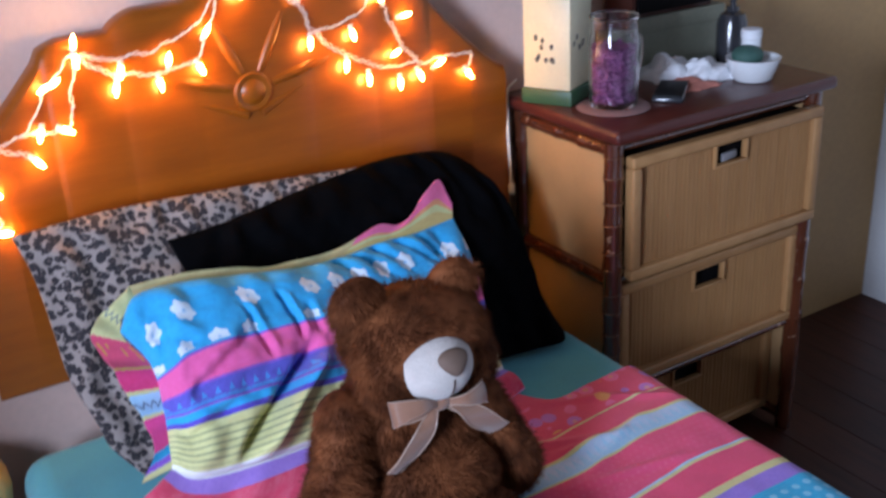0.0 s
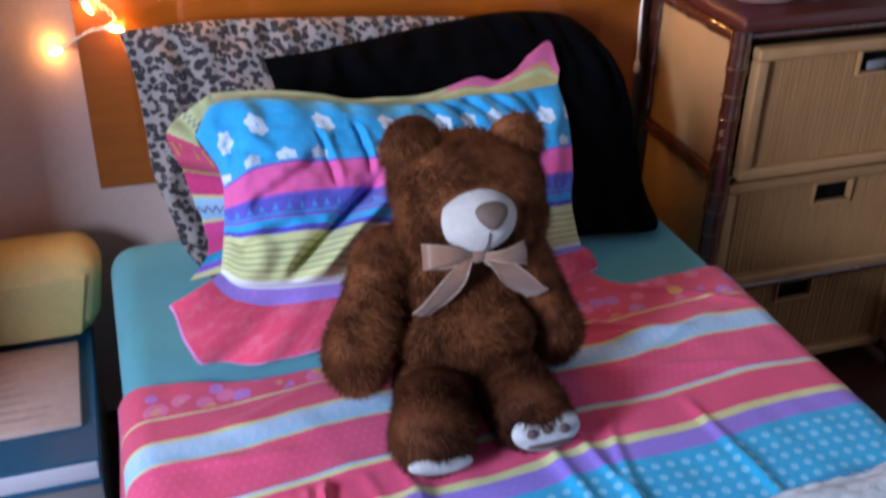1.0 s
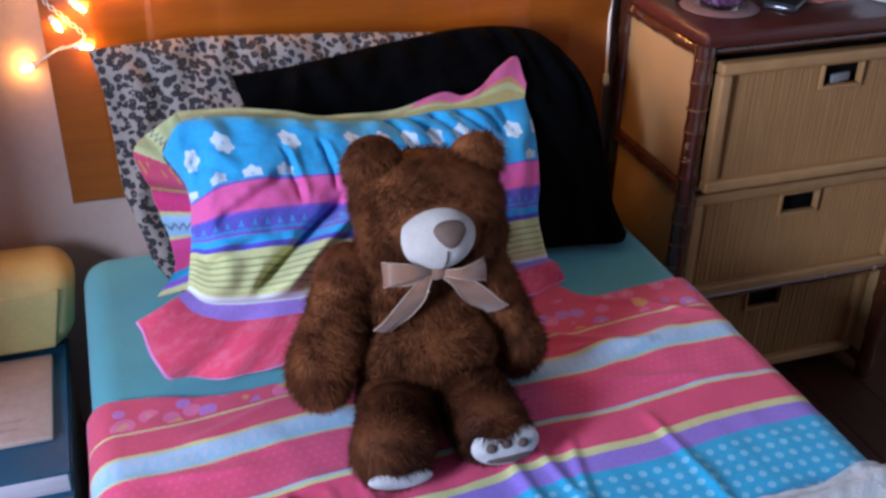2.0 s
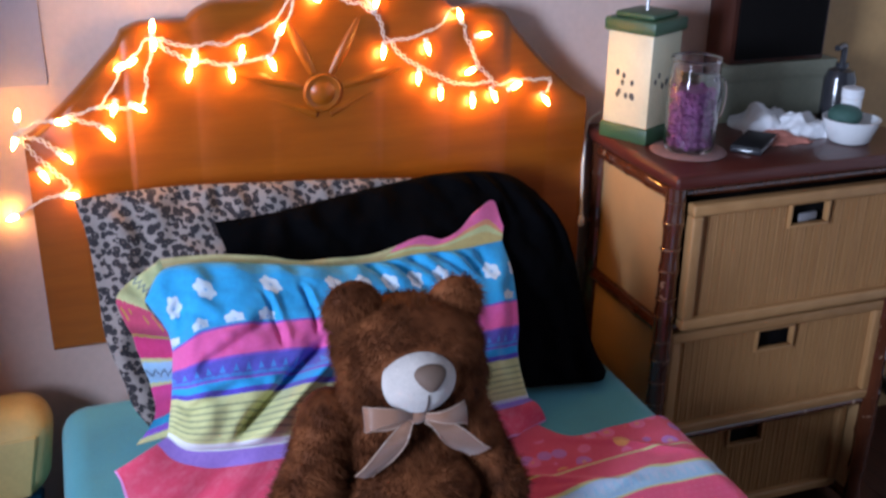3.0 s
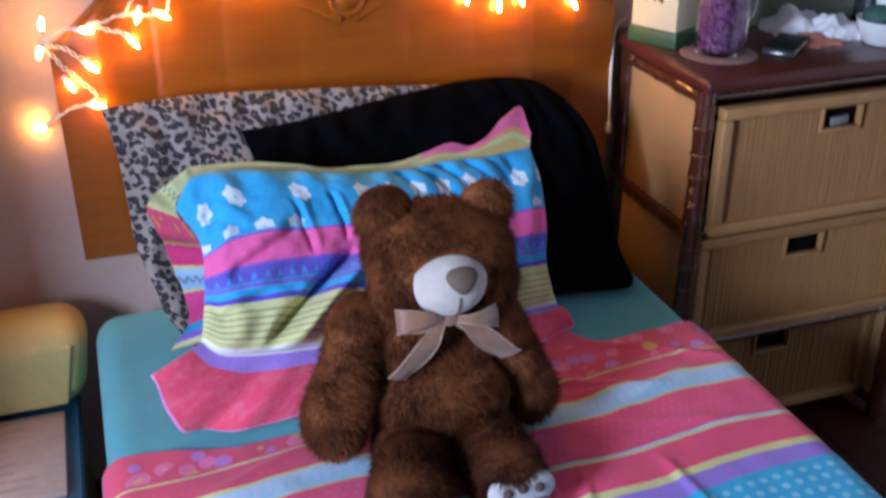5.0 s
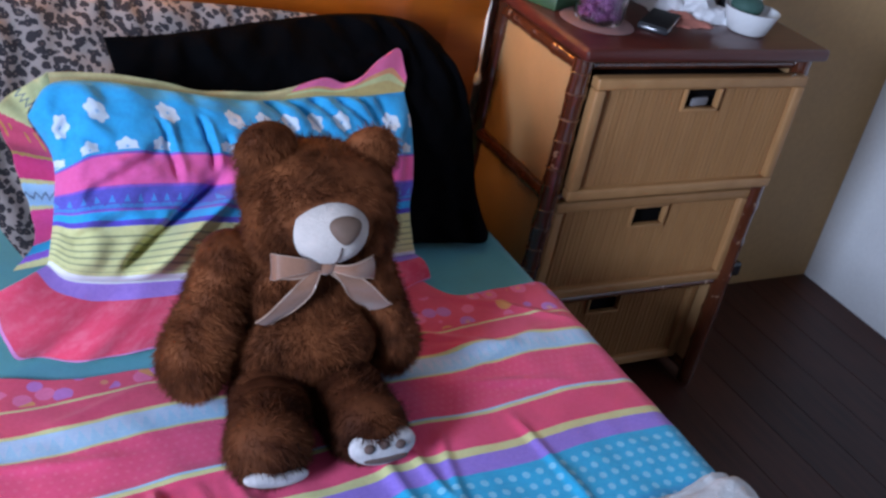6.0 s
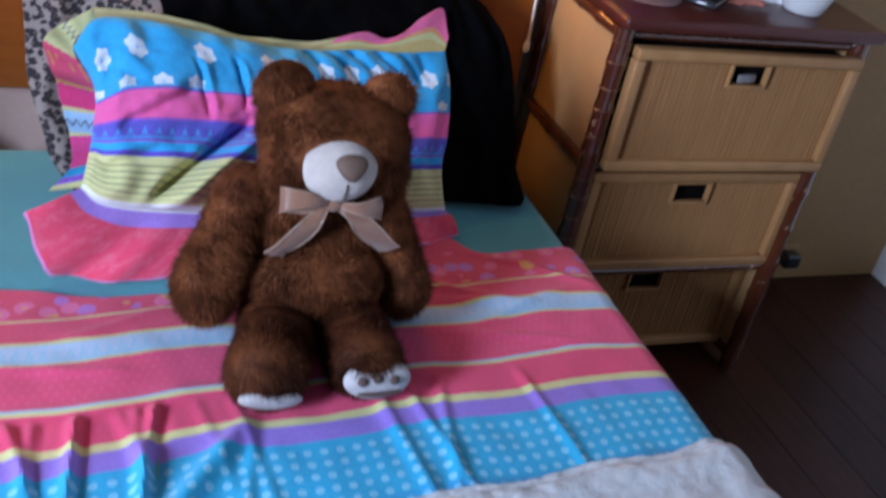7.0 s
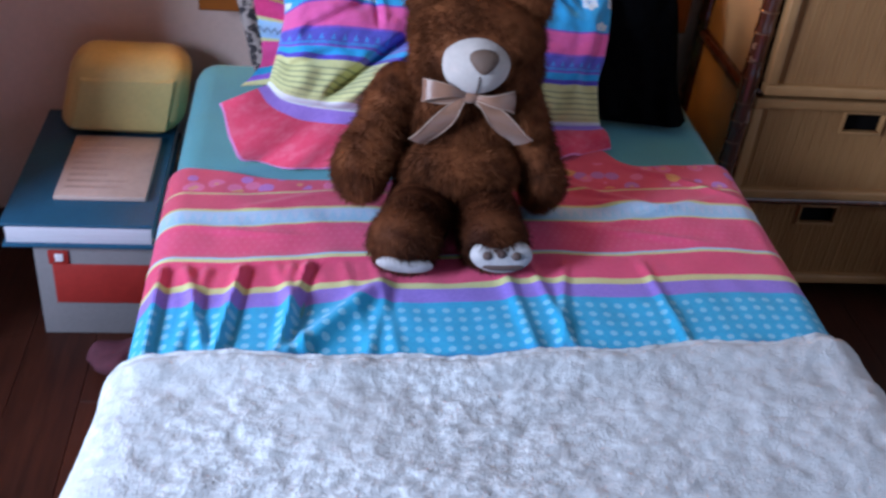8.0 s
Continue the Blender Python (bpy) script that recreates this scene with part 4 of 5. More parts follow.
KN = Vector((-0.042, -0.595, 0.637))
bow = thing("ribbon_bow", KN, "tan satin ribbon bow tied round the bear's neck", "ribbon bow")
bm = bmesh.new()
bmesh.ops.create_icosphere(bm, subdivisions=3, radius=1, matrix=ball_matrix(KN, (0.014, 0.009, 0.010), 0, 0))
part("knot", bm, M_RIBBON, bow)
for s, dx, dz in ((-1, 0.064, 0.004), (1, 0.062, -0.010)):
    line = smooth_line([KN, KN + Vector((s * dx * 0.5, -0.014, dz + 0.010)), KN + Vector((s * dx, -0.004, dz + 0.006)), KN + Vector((s * dx * 0.97, 0.010, dz - 0.004)), KN + Vector((s * dx * 0.5, 0.000, dz - 0.008)), KN], 6)
    loop_width = lambda t: 0.007 + 0.024 * math.sin(math.pi * t) ** 2
    loop = part("loop", strip(line, loop_width, (0, 0.35, 1)), M_RIBBON, bow)
    part("edging", edging(line, loop_width, (0, 0.35, 1)), M_EDGE, loop, "pale edge cord for hem and satin highlight")
for s, dx, dz in ((-1, 0.070, -0.078), (1, 0.088, -0.074)):
    line = smooth_line([KN + Vector((s * 0.008, 0, 0)), KN + Vector((s * dx * 0.40, -0.010, dz * 0.3)), KN + Vector((s * dx * 0.72, -0.006, dz * 0.68)), KN + Vector((s * dx, 0.004, dz))], 6)
    tail_width = lambda t: 0.010 + 0.021 * soft(t * 1.8)
    tail = part("tail", strip(line, tail_width, (1, 0.0, -s * 0.3)), M_RIBBON, bow)
    part("edging", edging(line, tail_width, (1, 0.0, -s * 0.3)), M_EDGE, tail, "pale edge cord for hem and satin highlight")

# ---- string lights on the headboard ----
lights = thing("string_lights", (0, -0.02, 0.9), "string of lit amber fairy lights draped over the headboard", "string lights")
UPPER = ((-0.512, 0.731), (-0.495, 0.748), (-0.47, 0.765), (-0.425, 0.78), (-0.43, 0.80), (-0.457, 0.83), (-0.487, 0.876), (-0.43, 0.897), (-0.37, 0.908), (-0.345, 0.93), (-0.328, 0.965),
         (-0.30, 0.995), (-0.275, 1.008), (-0.215, 0.997), (-0.16, 1.0), (-0.10, 1.022), (-0.05, 1.066), (0.0, 1.082), (0.04, 1.072), (0.08, 1.035), (0.10, 0.988), (0.15, 0.992),
         (0.19, 1.003), (0.224, 1.033), (0.248, 0.965), (0.29, 0.906), (0.33, 0.902), (0.40, 0.90), (0.392, 0.876))
LOWER = ((-0.487, 0.876), (-0.455, 0.862), (-0.425, 0.842)), ((-0.43, 0.897), (-0.385, 0.887), (-0.355, 0.872)), \
        ((-0.275, 1.008), (-0.288, 0.965), (-0.293, 0.925), (-0.31, 0.908), (-0.37, 0.908)), \
        ((-0.275, 1.008), (-0.235, 0.976), (-0.19, 0.966), (-0.14, 0.965), (-0.10, 0.972), (-0.075, 1.012), (-0.05, 1.066)), \
        ((0.10, 0.988), (0.13, 0.957), (0.16, 0.938), (0.20, 0.914), (0.25, 0.904), (0.29, 0.906)), ((0.0, 1.082), (0.03, 1.055), (0.08, 1.035))


def hung(x, z, off):
    """How far a wire or bulb hangs before the wall or the headboard."""
    on_board = abs(x) < 0.478 and z < board_top(x)
    return Vector((x, (-0.007 if on_board else 0.012 if abs(x) < 0.50 else 0.058) - off, z))


def twisted(points):
    line = smooth_line([hung(x, z, 0.0) for x, z in points], 16)
    line = [p + Vector((0.005 * noise.noise(p * 45), 0.0, 0.007 * noise.noise(p * 45 + Vector((7, 0, 0))))) for p in line]
    out = []
    for ph in (0.0, math.pi):
        run, way = [], 0.0
        for i, p in enumerate(line):
            way += (p - line[i - 1]).length if i else 0
            a = way * 240 + ph
            run.append(p + Vector((0.0022 * math.cos(a), 0.0017 * math.sin(a) - 0.002, 0.0022 * math.cos(a))))
        out.append(run)
    return out


for points in (UPPER, *LOWER):
    bm = bmesh.new()
    for run in twisted(points):
        tube(bm, run, 0.0011, 6)
    part("wire", bm, M_WIRE, lights)
BULBS = ((-0.494, 0.858, 200), (-0.483, 0.904, 10), (-0.420, 0.891, 100), (-0.420, 0.833, 130), (-0.456, 0.807, 150), (-0.419, 0.772, 95), (-0.516, 0.723, 260), (-0.353, 0.865, 140),
         (-0.344, 0.904, 200), (-0.304, 0.904, 120), (-0.328, 0.970, 250), (-0.310, 0.977, 60), (-0.275, 1.001, 180), (-0.274, 1.031, 5), (-0.215, 0.974, 190), (-0.226, 0.950, 195),
         (-0.159, 0.945, 175), (-0.141, 0.984, 5), (-0.093, 0.958, 160), (-0.076, 1.016, 30), (-0.020, 1.061, 130), (-0.045, 1.077, 330), (0.036, 1.080, 30), (0.080, 1.052, 5),
         (0.091, 0.966, 190), (0.152, 0.919, 190), (0.169, 0.968, 170), (0.224, 1.025, 340), (0.271, 0.987, 80))
MORE = ((0.244, 0.925, 250), (0.192, 0.889, 185), (0.251, 0.871, 185), (0.292, 0.878, 160), (0.333, 0.895, 60), (0.392, 0.863, 150))
for x, z, turn in BULBS + MORE:
    at = hung(x, z, 0.008)
    way = Vector((math.sin(radians(turn)), -0.25, math.cos(radians(turn)))).normalized()
    m = way.to_track_quat("Z", "X").to_matrix().to_4x4()
    bm = lathe(bmesh.new(), [(0.0009, 0.0090), (0.0024, 0.006), (0.0037, 0.0), (0.0040, -0.004), (0.0032, -0.009)][::-1], at, 12, m)
    bulb = part("bulb", bm, M_BULB, lights, "glowing amber bulb")
    part("socket", lathe(bmesh.new(), [(0.0034, -0.019), (0.0046, -0.017), (0.0046, -0.0095)], at, 10, m), M_WIRE, bulb)

# ---- wicker chest of drawers ----
CX0, CX1, CY0, CY1, CT = 0.515, 1.035, -0.255, 0.04, 0.795
chest = thing("chest_of_drawers", (0.77, -0.1, 0), "wicker chest of three drawers in a varnished rattan frame", "chest of drawers")


def knobbly(t, r=0.017, n=9.0):
    return r * (1 + 0.13 * max(0.0, math.sin(2 * math.pi * n * t)) ** 6 - 0.04 * math.sin(17 * t))


for x in (CX0 + 0.012, CX1 - 0.012):
    for y in (CY0 + 0.005, CY1 - 0.02):
        part("post", tube(bmesh.new(), [Vector((x, y, 0.001 + 0.765 * i / 80)) for i in range(81)], knobbly, 14), M_RATTAN, chest)
for z in (0.03, 0.265, 0.500, 0.750):
    for y in (CY0 + 0.012, CY1 - 0.02) if z > 0.1 else (CY1 - 0.02,):
        part("rail", tube(bmesh.new(), [Vector((CX0 + 0.012 + (CX1 - CX0 - 0.024) * i / 30, y, z)) for i in range(31)], lambda t: knobbly(t, 0.0095, 5), 10), M_RATTAN, chest)
    for x in (CX0 + 0.012, CX1 - 0.012):
        part("side_rail", tube(bmesh.new(), [Vector((x, CY0 + (CY1 - CY0 - 0.02) * i / 30, z)) for i in range(31)], lambda t: knobbly(t, 0.014, 4), 12), M_RATTAN, chest)
# loose cane bindings and lifted varnish round the front post
rng = random.Random(21)
for k in range(16):
    z, turn = 0.10 + 0.0425 * k + rng.uniform(-0.008, 0.008), rng.uniform(2.4, 3.6)
    span, thick = rng.uniform(2.2, 5.5), rng.uniform(0.0011, 0.0020)
    bm = bmesh.new()
    tube(bm, [Vector((CX0 + 0.012 + 0.0172 * math.cos(a), CY0 + 0.005 + 0.0172 * math.sin(a), z + rng.uniform(0.006, 0.010) * (a - turn) / 6.28)) for a in (turn + span * (i / 24 - 0.5) + 0.6 for i in range(25))], lambda t, w=thick: w * (0.5 + math.sin(math.pi * t)), 6)
    part("binding", bm, M_BIND, chest, "pale worn cane binding")
for x in (CX0 + 0.016, CX1 - 0.016):
    for z0, z1 in ((0.045, 0.250), (0.280, 0.486), (0.514, 0.738)):
        part("side_panel", one_box((x - 0.004, CY0 + 0.02, z0), (x + 0.004, CY1 - 0.03, z1), 0.001), M_SIDE, chest)
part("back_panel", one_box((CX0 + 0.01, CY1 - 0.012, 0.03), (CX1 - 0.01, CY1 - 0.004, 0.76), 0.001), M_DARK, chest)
part("top", one_box((0.500, -0.292, 0.771), (1.043, 0.05, CT), 0.008, seg=3), M_CTOP, chest, "dark red varnished wooden top")


def corrugated(bm, x0, x1, z0, z1, y, pitch=0.0066):
    """Upright reeds side by side."""
    n = max(1, round((x1 - x0) / pitch))
    top, low = [], []
    for i in range(n * 6 + 1):
        x = x0 + (x1 - x0) * i / (n * 6)
        d = y - 0.0014 * abs(math.sin(math.pi * i / 6)) + 0.0006 * math.sin(i * 1.7)
        top.append(bm.verts.new((x, d, z1))), low.append(bm.verts.new((x, d, z0)))
    for i in range(n * 6):
        bm.faces.new((low[i], low[i + 1], top[i + 1], top[i]))


def drawer(x0, x1, z0, z1, y, hx, hz, label):
    # solid near-black block: its colour stands in for the shade inside the drawer
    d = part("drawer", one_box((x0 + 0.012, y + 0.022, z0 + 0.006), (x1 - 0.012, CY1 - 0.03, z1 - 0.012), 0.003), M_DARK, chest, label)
    b = 0.021
    for lo, hi in (((x0, z0), (x1, z0 + b)), ((x0, z1 - b), (x1, z1)), ((x0, z0 + b), (x0 + b, z1 - b)), ((x1 - b, z0 + b), (x1, z1 - b))):
        part("border", one_box((lo[0], y - 0.006, lo[1]), (hi[0], y + 0.018, hi[1]), 0.0045, seg=3), M_CANE, d)
    w, h = 0.037, 0.019
    bm = bmesh.new()
    for x_0, x_1, z_0, z_1 in ((x0 + b, hx - w, z0 + b, z1 - b), (hx + w, x1 - b, z0 + b, z1 - b), (hx - w, hx + w, z0 + b, hz - h), (hx - w, hx + w, hz + h, z1 - b)):
        corrugated(bm, x_0, x_1, z_0, z_1, y + 0.008)
    part("woven_front", bm, M_REED, d)
    for lo, hi in (((hx - w - 0.005, hz - h - 0.005), (hx + w + 0.005, hz - h)), ((hx - w - 0.005, hz + h), (hx + w + 0.005, hz + h + 0.005)),
                   ((hx - w - 0.005, hz - h), (hx - w, hz + h)), ((hx + w, hz - h), (hx + w + 0.005, hz + h))):
        part("handle_rim", one_box((lo[0], y, lo[1]), (hi[0], y + 0.014, hi[1]), 0.0015), M_CANE, d)
    return d


drawer(0.545, 1.022, 0.506, 0.739, -0.276, 0.786, 0.696, "wicker drawer standing slightly open")
drawer(0.545, 1.012, 0.272, 0.488, -0.250, 0.773, 0.441, "closed wicker drawer")
drawer(0.545, 1.012, 0.036, 0.252, -0.205, 0.773, 0.205, "closed wicker drawer in shade")
rag = part("paper_scrap", one_box((0.770, -0.266, 0.678), (0.812, -0.258, 0.694), 0.0035, 8), M_BOX)
tagged(rag, "scrap of white paper showing in the drawer's handle hole", "paper")

# ---- things on the chest ----
TINC = Vector((0.560, -0.052, CT))
tin = thing("tin", TINC, "square cream tin with green lid and green foot", "tin")
rot = 27


def turned_box(c, half, z0, z1, bevel=0.003):
    return one_box((c.x - half, c.y - half, z0), (c.x + half, c.y + half, z1), bevel, rot)


part("foot", turned_box(TINC, 0.050, CT, CT + 0.028), M_GREEN, tin)
part("body", turned_box(TINC, 0.0465, CT + 0.028, CT + 0.192), M_TIN, tin)
part("lid", turned_box(TINC, 0.053, CT + 0.192, CT + 0.216, 0.005), M_GREEN, tin)
part("lid_top", turned_box(TINC, 0.040, CT + 0.216, CT + 0.226, 0.004), M_GREEN, tin)
part("rod", tube(bmesh.new(), [TINC + Vector((0.0, 0, 0.224 + 0.012 * i)) for i in range(9)], 0.003, 8), M_STEEL, tin)
R27 = Matrix.Rotation(radians(rot), 3, "Z")
rng = random.Random(4)
for face in (0, 1):
    for k in range(11 if face == 0 else 7):
        along, up = rng.uniform(-0.020, 0.024), 0.105 + rng.uniform(-0.028, 0.026)
        local = Vector((-0.0468, along, up)) if face == 0 else Vector((along - 0.012, -0.0468, up))
        s = Vector((0.0008, 0.004, 0.006)) if face == 0 else Vector((0.004, 0.0008, 0.006))
        bm = bmesh.new()
        bmesh.ops.create_icosphere(bm, subdivisions=1, radius=1, matrix=Matrix.Translation(TINC + R27 @ local) @ R27.to_4x4() @ Matrix.Diagonal((*s, 1)) @ Matrix.Rotation(rng.uniform(0, 3), 4, "X" if face == 0 else "Y"))
        part("print_mark", bm, M_INK, tin)

JC = Vector((0.596, -0.166, CT))
doily = part("doily", lathe(bmesh.new(), [(0.062, 0.0005), (0.066, 0.002), (0.060, 0.005), (0.03, 0.006)], JC, 40), M_DOILY)
tagged(doily, "pale pink cloth mat under the glass jar", "mat")
jar = thing("jar", JC + Vector((0, 0, 0.006)), "clear glass jar filled with purple beads", "jar")
bm = lathe(bmesh.new(), [(0.044, 0.0065), (0.047, 0.012), (0.048, 0.02), (0.050, 0.145), (0.046, 0.160), (0.046, 0.186), (0.049, 0.190), (0.047, 0.194), (0.043, 0.190), (0.043, 0.160), (0.047, 0.145), (0.045, 0.014)], JC, 40, Matrix.Diagonal((0.9, 0.9, 0.85, 1)))
part("glass", bm, M_GLASS, jar)
part("handle", tube(bmesh.new(), smooth_line([JC + Vector((0.0425, 0.0, 0.125)), JC + Vector((0.056, 0.0, 0.118)), JC + Vector((0.060, 0.0, 0.092)), JC + Vector((0.055, 0.0, 0.064)), JC + Vector((0.044, 0.0, 0.057))], 6), 0.0055, 10), M_GLASS, jar)
bm = bmesh.new()
rng = random.Random(9)
for k in range(420):
    a, zz = rng.uniform(0, 6.283), rng.uniform(0.016, 0.112)
    rr = 0.0355 * math.sqrt(rng.uniform(0.55, 1))
    bmesh.ops.create_icosphere(bm, subdivisions=1, radius=rng.uniform(0.004, 0.006), matrix=Matrix.Translation(JC + Vector((rr * math.cos(a), rr * math.sin(a), zz))))
lathe(bm, [(0.031, 0.014), (0.032, 0.110)], JC, 20)
part("beads", bm, M_BEAD, jar)

phone = thing("phone", (0.722, -0.178, CT), "black mobile phone with silver edge", "phone")
bm = one_box((0.722 - 0.056, -0.178 - 0.028, CT + 0.0005), (0.722 + 0.056, -0.178 + 0.028, CT + 0.012), 0.005, 40, 3)
part("case", bm, M_SMOKE, phone)
part("front", one_box((0.722 - 0.054, -0.178 - 0.026, CT + 0.010), (0.722 + 0.054, -0.178 + 0.026, CT + 0.0145), 0.002, 40), M_PHONE, phone)


def crumpled(name, c, sx, sy, h, material, label, seed):
    def at(a, b):
        x, y = (2 * a - 1), (2 * b - 1)
        q = Vector((x * 2 + seed, y * 2, seed))
        r = max(abs(x), abs(y))
        z = h * (1 - r ** 2.5) * (0.75 + 0.6 * noise.noise(q * 0.8)) + 0.22 * h * abs(noise.noise(q * 1.9))
        return Vector((c[0] + sx * x * (1 + 0.25 * noise.noise(q * 1.3)), c[1] + sy * y * (1 + 0.25 * noise.noise(q * 1.7)), CT + 0.001 + max(0.0, z))), (a, b)
    tagged(part(name, surface(at, 26, 26, lambda a, b: (Vector((at(a, b)[0].x, at(a, b)[0].y, CT + 0.0004)), (a, b))), material), label, "paper")


crumpled("tissue", (0.822, -0.075, 0), 0.062, 0.050, 0.042, M_PAPER, "crumpled white tissue on the chest", 2.0)
crumpled("tissue", (0.860, -0.130, 0), 0.055, 0.045, 0.035, M_PAPER, "crumpled white tissue beside the bowl", 6.0)
crumpled("red_paper", (0.800, -0.150, 0), 0.045, 0.040, 0.012, M_REDPAPER, "flat scrap of faded red paper on the chest", 8.0)

BC = Vector((0.908, -0.200, CT))
bowl = thing("bowl", BC, "white china bowl holding small toiletries", "bowl")
part("dish", lathe(bmesh.new(), [(0.032, 0.0005), (0.037, 0.004), (0.049, 0.038), (0.051, 0.044), (0.047, 0.044), (0.042, 0.030), (0.02, 0.012)], BC, 40), M_BOWL, bowl)
bm = bmesh.new()
bmesh.ops.create_icosphere(bm, subdivisions=3, radius=1, matrix=Matrix.Translation(BC + Vector((-0.012, 0.004, 0.048))) @ Matrix.Diagonal((0.030, 0.030, 0.020, 1)))
tagged(part("green_cloth", bm, M_LEAF), "dark green cloth ball lying in the bowl", "cloth")
pot = thing("cream_pot", BC + Vector((0.004, 0.012, 0.05)), "small white cream pot in the bowl", "pot")
part("pot_body", lathe(bmesh.new(), [(0.017, 0.035), (0.018, 0.038), (0.018, 0.075), (0.016, 0.077)], BC + Vector((0.006, 0.014, 0)), 24), M_BOWL, pot)
part("pot_lid", lathe(bmesh.new(), [(0.019, 0.0775), (0.019, 0.092), (0.017, 0.094)], BC + Vector((0.006, 0.014, 0)), 24), M_PAPER, pot)
PB = Vector((0.968, -0.085, CT))
bottle = thing("bottle", PB, "dark plastic bottle with a pump top", "bottle")
part("bottle_body", lathe(bmesh.new(), [(0.026, 0.0005), (0.030, 0.004), (0.030, 0.085), (0.024, 0.100), (0.012, 0.106), (0.012, 0.115)], PB, 28), M_SMOKE, bottle)
part("pump", tube(bmesh.new(), smooth_line([PB + Vector((0, 0, 0.113)), PB + Vector((0, 0, 0.140)), PB + Vector((-0.006, -0.004, 0.148)), PB + Vector((-0.03, -0.015, 0.146))], 6), 0.006, 10), M_SMOKE, bottle)
card_box = thing("sage_box", (0.85, 0.01, CT), "flat sage grey card box on the chest", "box")
part("tray", one_box((0.703, -0.032, CT), (0.997, 0.053, 0.896), 0.003), M_SAGE, card_box)
part("box_lid", one_box((0.700, -0.035, 0.872), (1.000, 0.055, 0.905), 0.003), M_SAGE, card_box)
cab = thing("wooden_box", (0.86, 0.01, 0.905), "dark red wooden box standing on the card box", "box")
part("carcass", one_box((0.757, -0.028, 0.905), (0.968, 0.055, 1.190), 0.004), M_CAB, cab)
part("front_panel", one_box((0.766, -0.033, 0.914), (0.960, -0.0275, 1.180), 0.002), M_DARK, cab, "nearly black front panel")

plug = thing("wall_plug", (1.365, 0.06, 0.075), "small black plug in a low wall socket", "plug")
part("plate", one_box((1.325, 0.058, 0.045), (1.405, 0.0638, 0.105), 0.002), M_TAN, plug)
part("plug_body", one_box((1.345, 0.020, 0.055), (1.392, 0.0585, 0.095), 0.008, seg=3), M_SMOKE, plug)
cable = thing("power_cable", (0.49, 0.0, 0.7), "white power cable hanging beside the chest", "cable")
line = smooth_line([(0.535, 0.045, 0.815), (0.505, 0.030, 0.806), (0.488, 0.010, 0.790), (0.481, 0.0, 0.74), (0.480, -0.005, 0.68), (0.482, -0.005, 0.63)], 8)
part("wire", tube(bmesh.new(), line, 0.0028, 8), M_WIRE, cable)
part("plug", lathe(bmesh.new(), [(0.004, -0.012), (0.006, -0.009), (0.006, 0.006), (0.004, 0.010)], (0.482, -0.005, 0.622), 12), M_WIRE, cable)

# ---- stack beside the bed ----
stack_box = thing("cardboard_box", (-0.66, -0.17, 0), "white cardboard box with red print under the book", "box")
part("carton", one_box((-0.745, -0.358, 0.0), (-0.535, 0.03, 0.205), 0.004), M_BOX, stack_box)
part("red_panel", one_box((-0.715, -0.3615, 0.075), (-0.540, -0.3575, 0.160), 0.0012), M_RED, stack_box)
part("red_corner", one_box((-0.720, -0.3615, 0.1605), (-0.685, -0.3575, 0.190), 0.0012), M_RED, stack_box)
part("white_label", one_box((-0.708, -0.3635, 0.168), (-0.694, -0.3617, 0.184), 0.0005), M_PAPER, stack_box)
book = thing("book", (-0.66, -0.17, 0.206), "large blue hardback book lying on the box", "book")
for z in (0.206, 0.249):
    part("cover", one_box((-0.790, -0.376, z), (-0.532, 0.045, z + 0.006), 0.002), M_BOOK, book)
part("page_block", one_box((-0.783, -0.370, 0.2125), (-0.537, 0.040, 0.2485), 0.001), M_PAGES, book)
card = thing("card_pack", (-0.634, -0.19, 0.2555), "pale pink printed card pack on the blue book", "card")
part("pack_body", one_box((-0.715, -0.300, 0.2555), (-0.553, -0.075, 0.266), 0.004), M_CARD, card)
rng = random.Random(12)
for k in range(9):                                 # lines of small unreadable print
    y, wide = -0.100 - 0.021 * k, rng.uniform(0.05, 0.12)
    part("print_bar", one_box((-0.700, y - 0.004, 0.2655), (-0.700 + wide, y + 0.003, 0.2664), 0), M_PRINT, card, smooth=False)
tub = thing("yellow_tub", (-0.64, -0.005, 0.2555), "rounded yellow plastic tub against the wall", "tub")


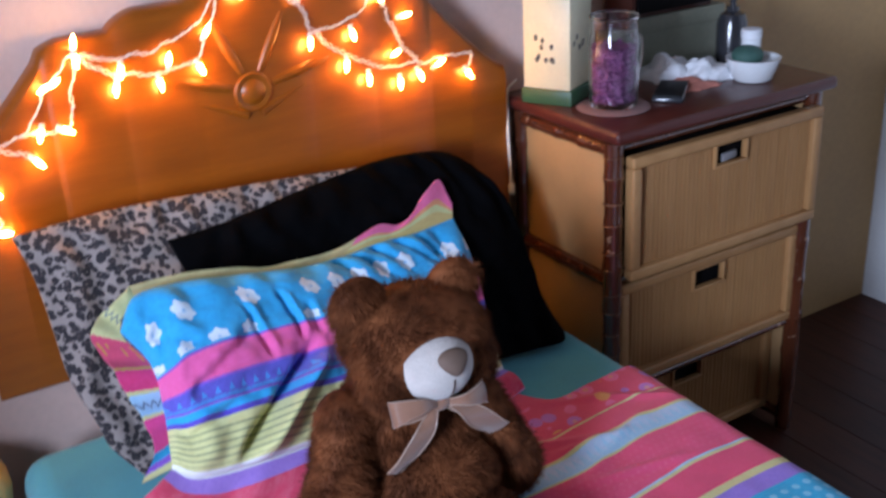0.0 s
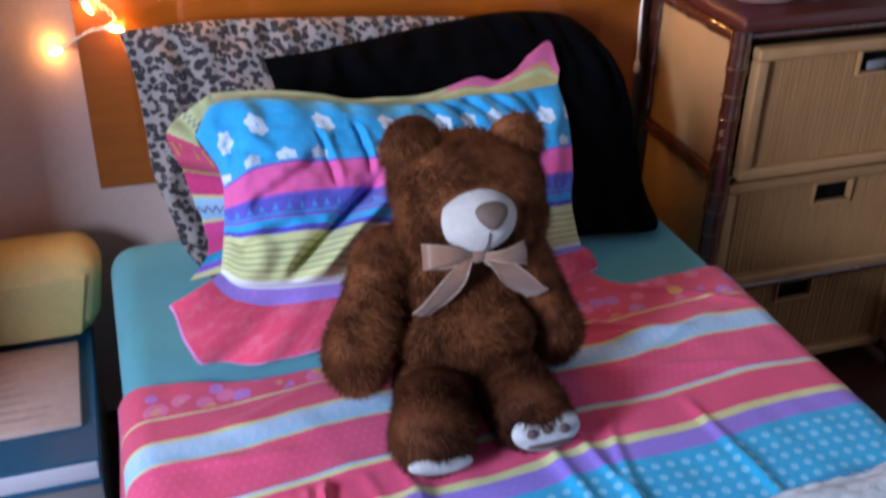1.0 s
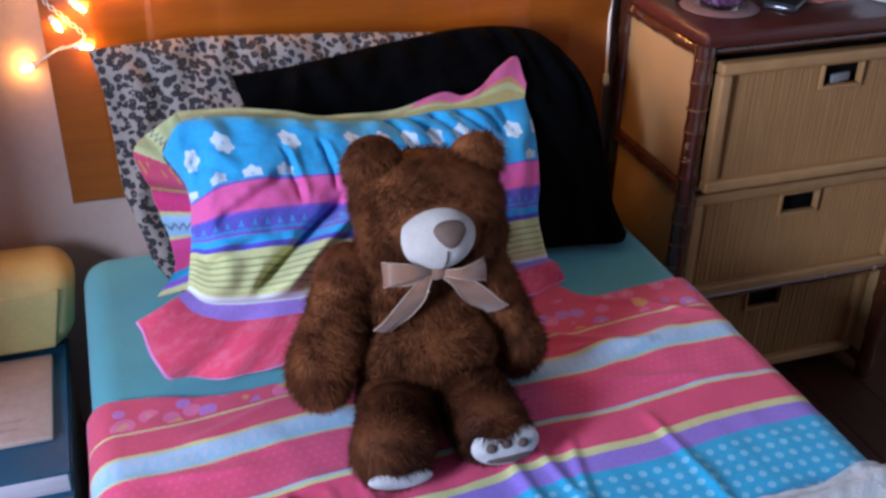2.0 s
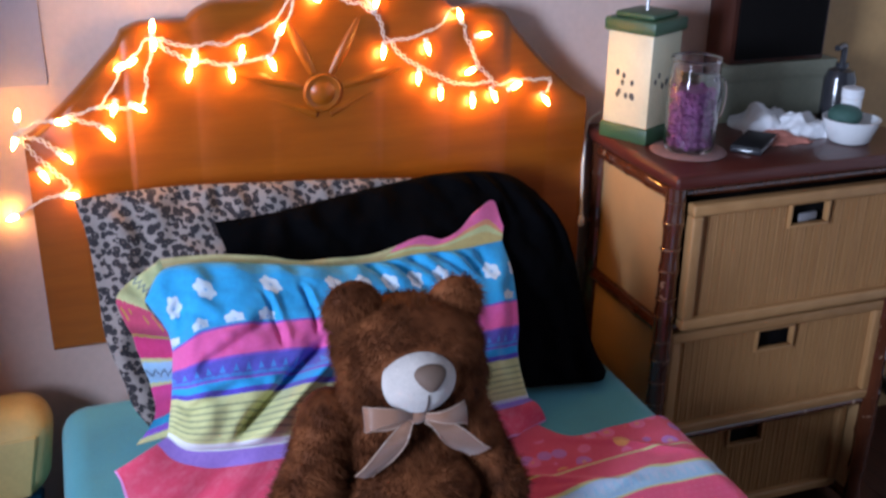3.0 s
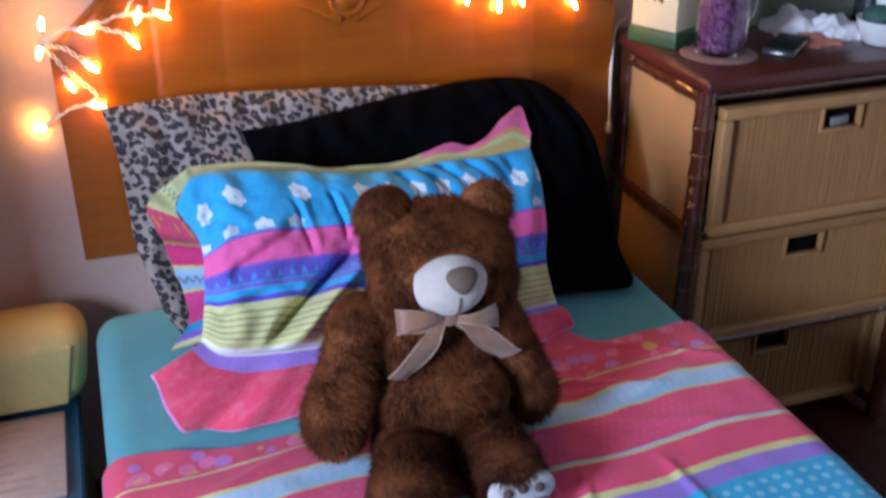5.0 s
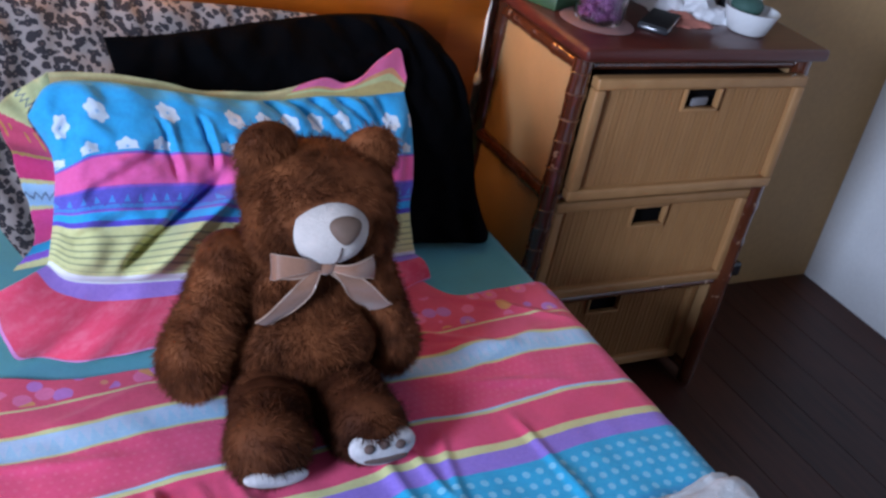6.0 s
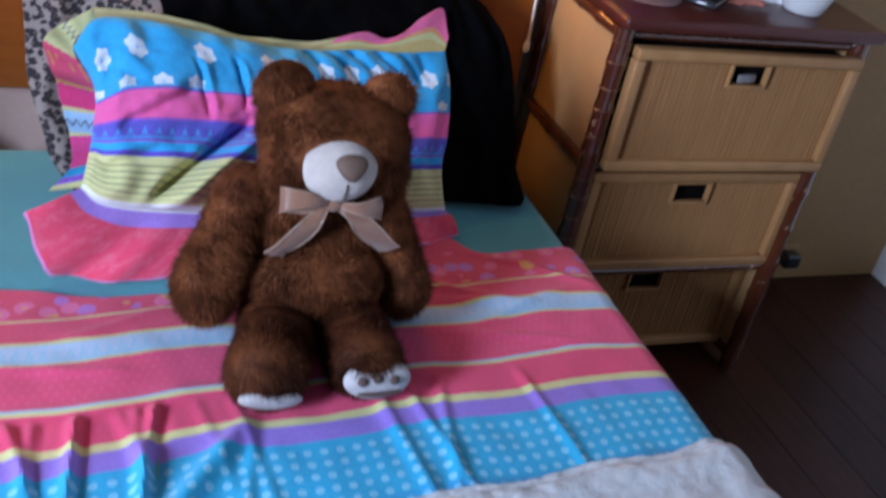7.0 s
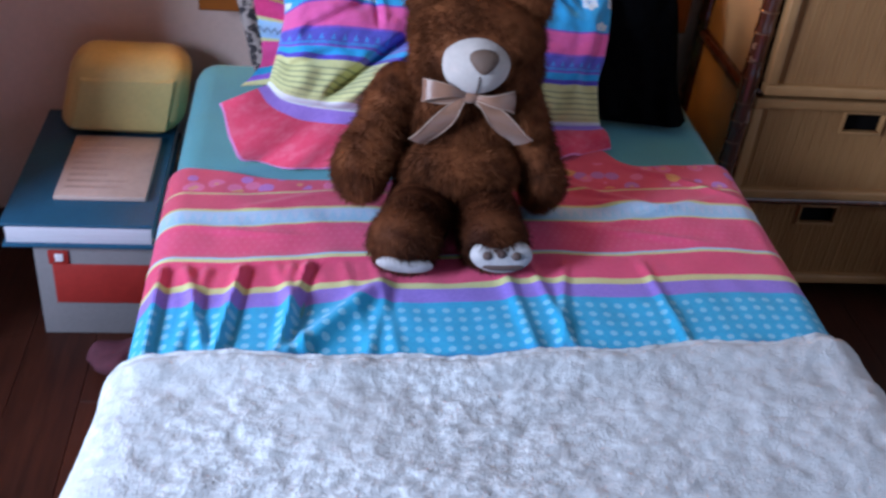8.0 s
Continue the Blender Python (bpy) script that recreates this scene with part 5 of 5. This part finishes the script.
def leaning(bm):
    """The tub slumps to one side and back."""
    for v in bm.verts:
        h = (v.co.z - 0.2555) / 0.17
        v.co.x += 0.034 * h + 0.010 * math.sin(3 * h)
        v.co.x = -0.63 + (v.co.x + 0.63) * (1 - 0.07 * h * h)
        v.co.y += 0.012 * h * h
        v.co.z += 0.004 * noise.noise(v.co * 14)
    return bm


body = leaning(one_box((-0.762, -0.078, 0.2555), (-0.525, 0.044, 0.424), 0.048, seg=7))
part("tub_body", body, M_YELLOW, tub)
part("tub_panel", leaning(one_box((-0.735, -0.0797, 0.278), (-0.552, -0.070, 0.385), 0.0055, seg=3)), M_YELLOW, tub, "slightly raised front panel")
bm = bmesh.new()
bmesh.ops.create_icosphere(bm, subdivisions=4, radius=1, matrix=Matrix.Translation((-0.59, -0.455, 0.027)) @ Matrix.Diagonal((0.060, 0.045, 0.028, 1)))
for v in bm.verts:
    v.co += 0.012 * noise.noise_vector(v.co * 26)
    v.co.z = max(v.co.z, 0.001)
tagged(part("rose_cloth", bm, M_ROSE), "crumpled rose coloured cloth on the floor", "cloth")

poster = part("paper_sheet", surface(lambda a, b: (Vector((-0.98 + 0.545 * a, Y_B - 0.0022 - 0.0006 * soft((a - 0.8) / 0.2) * (1 - b), 0.932 + 0.62 * b)), (a, b)), 16, 16,
                                     lambda a, b: (Vector((-0.98 + 0.545 * a, Y_B - 0.0008 - 0.0006 * soft((a - 0.8) / 0.2) * (1 - b), 0.932 + 0.62 * b)), (a, b))), M_POSTER)
tagged(poster, "blank pale lilac paper sheet pinned to the wall", "poster")

# ---- floor boards ----
shared = {}
row = 0
x = X_L
while x < X_R - 0.01:
    w = min(0.118, X_R - x)
    y = Y_B
    cut = 0.55 + 0.9 * ((row * 0.37) % 1)
    while y > Y_F + 0.01:
        length = min(cut, y - Y_F)
        key = (round(w, 3), round(length, 3))
        if key not in shared:
            b = one_box((0.0003, -length + 0.0003, -0.02), (w - 0.0003, 0, 0), 0.0008, seg=1)
            me = bpy.data.meshes.new("plank")
            b.to_mesh(me), b.free()
            me.materials.append(M_FLOOR)
            shared[key] = me
        plank = new("plank", shared[key])
        plank.location = (x, y, 0)
        plank.parent = floor
        y -= length
        cut = 1.6
    x += 0.118
    row += 1
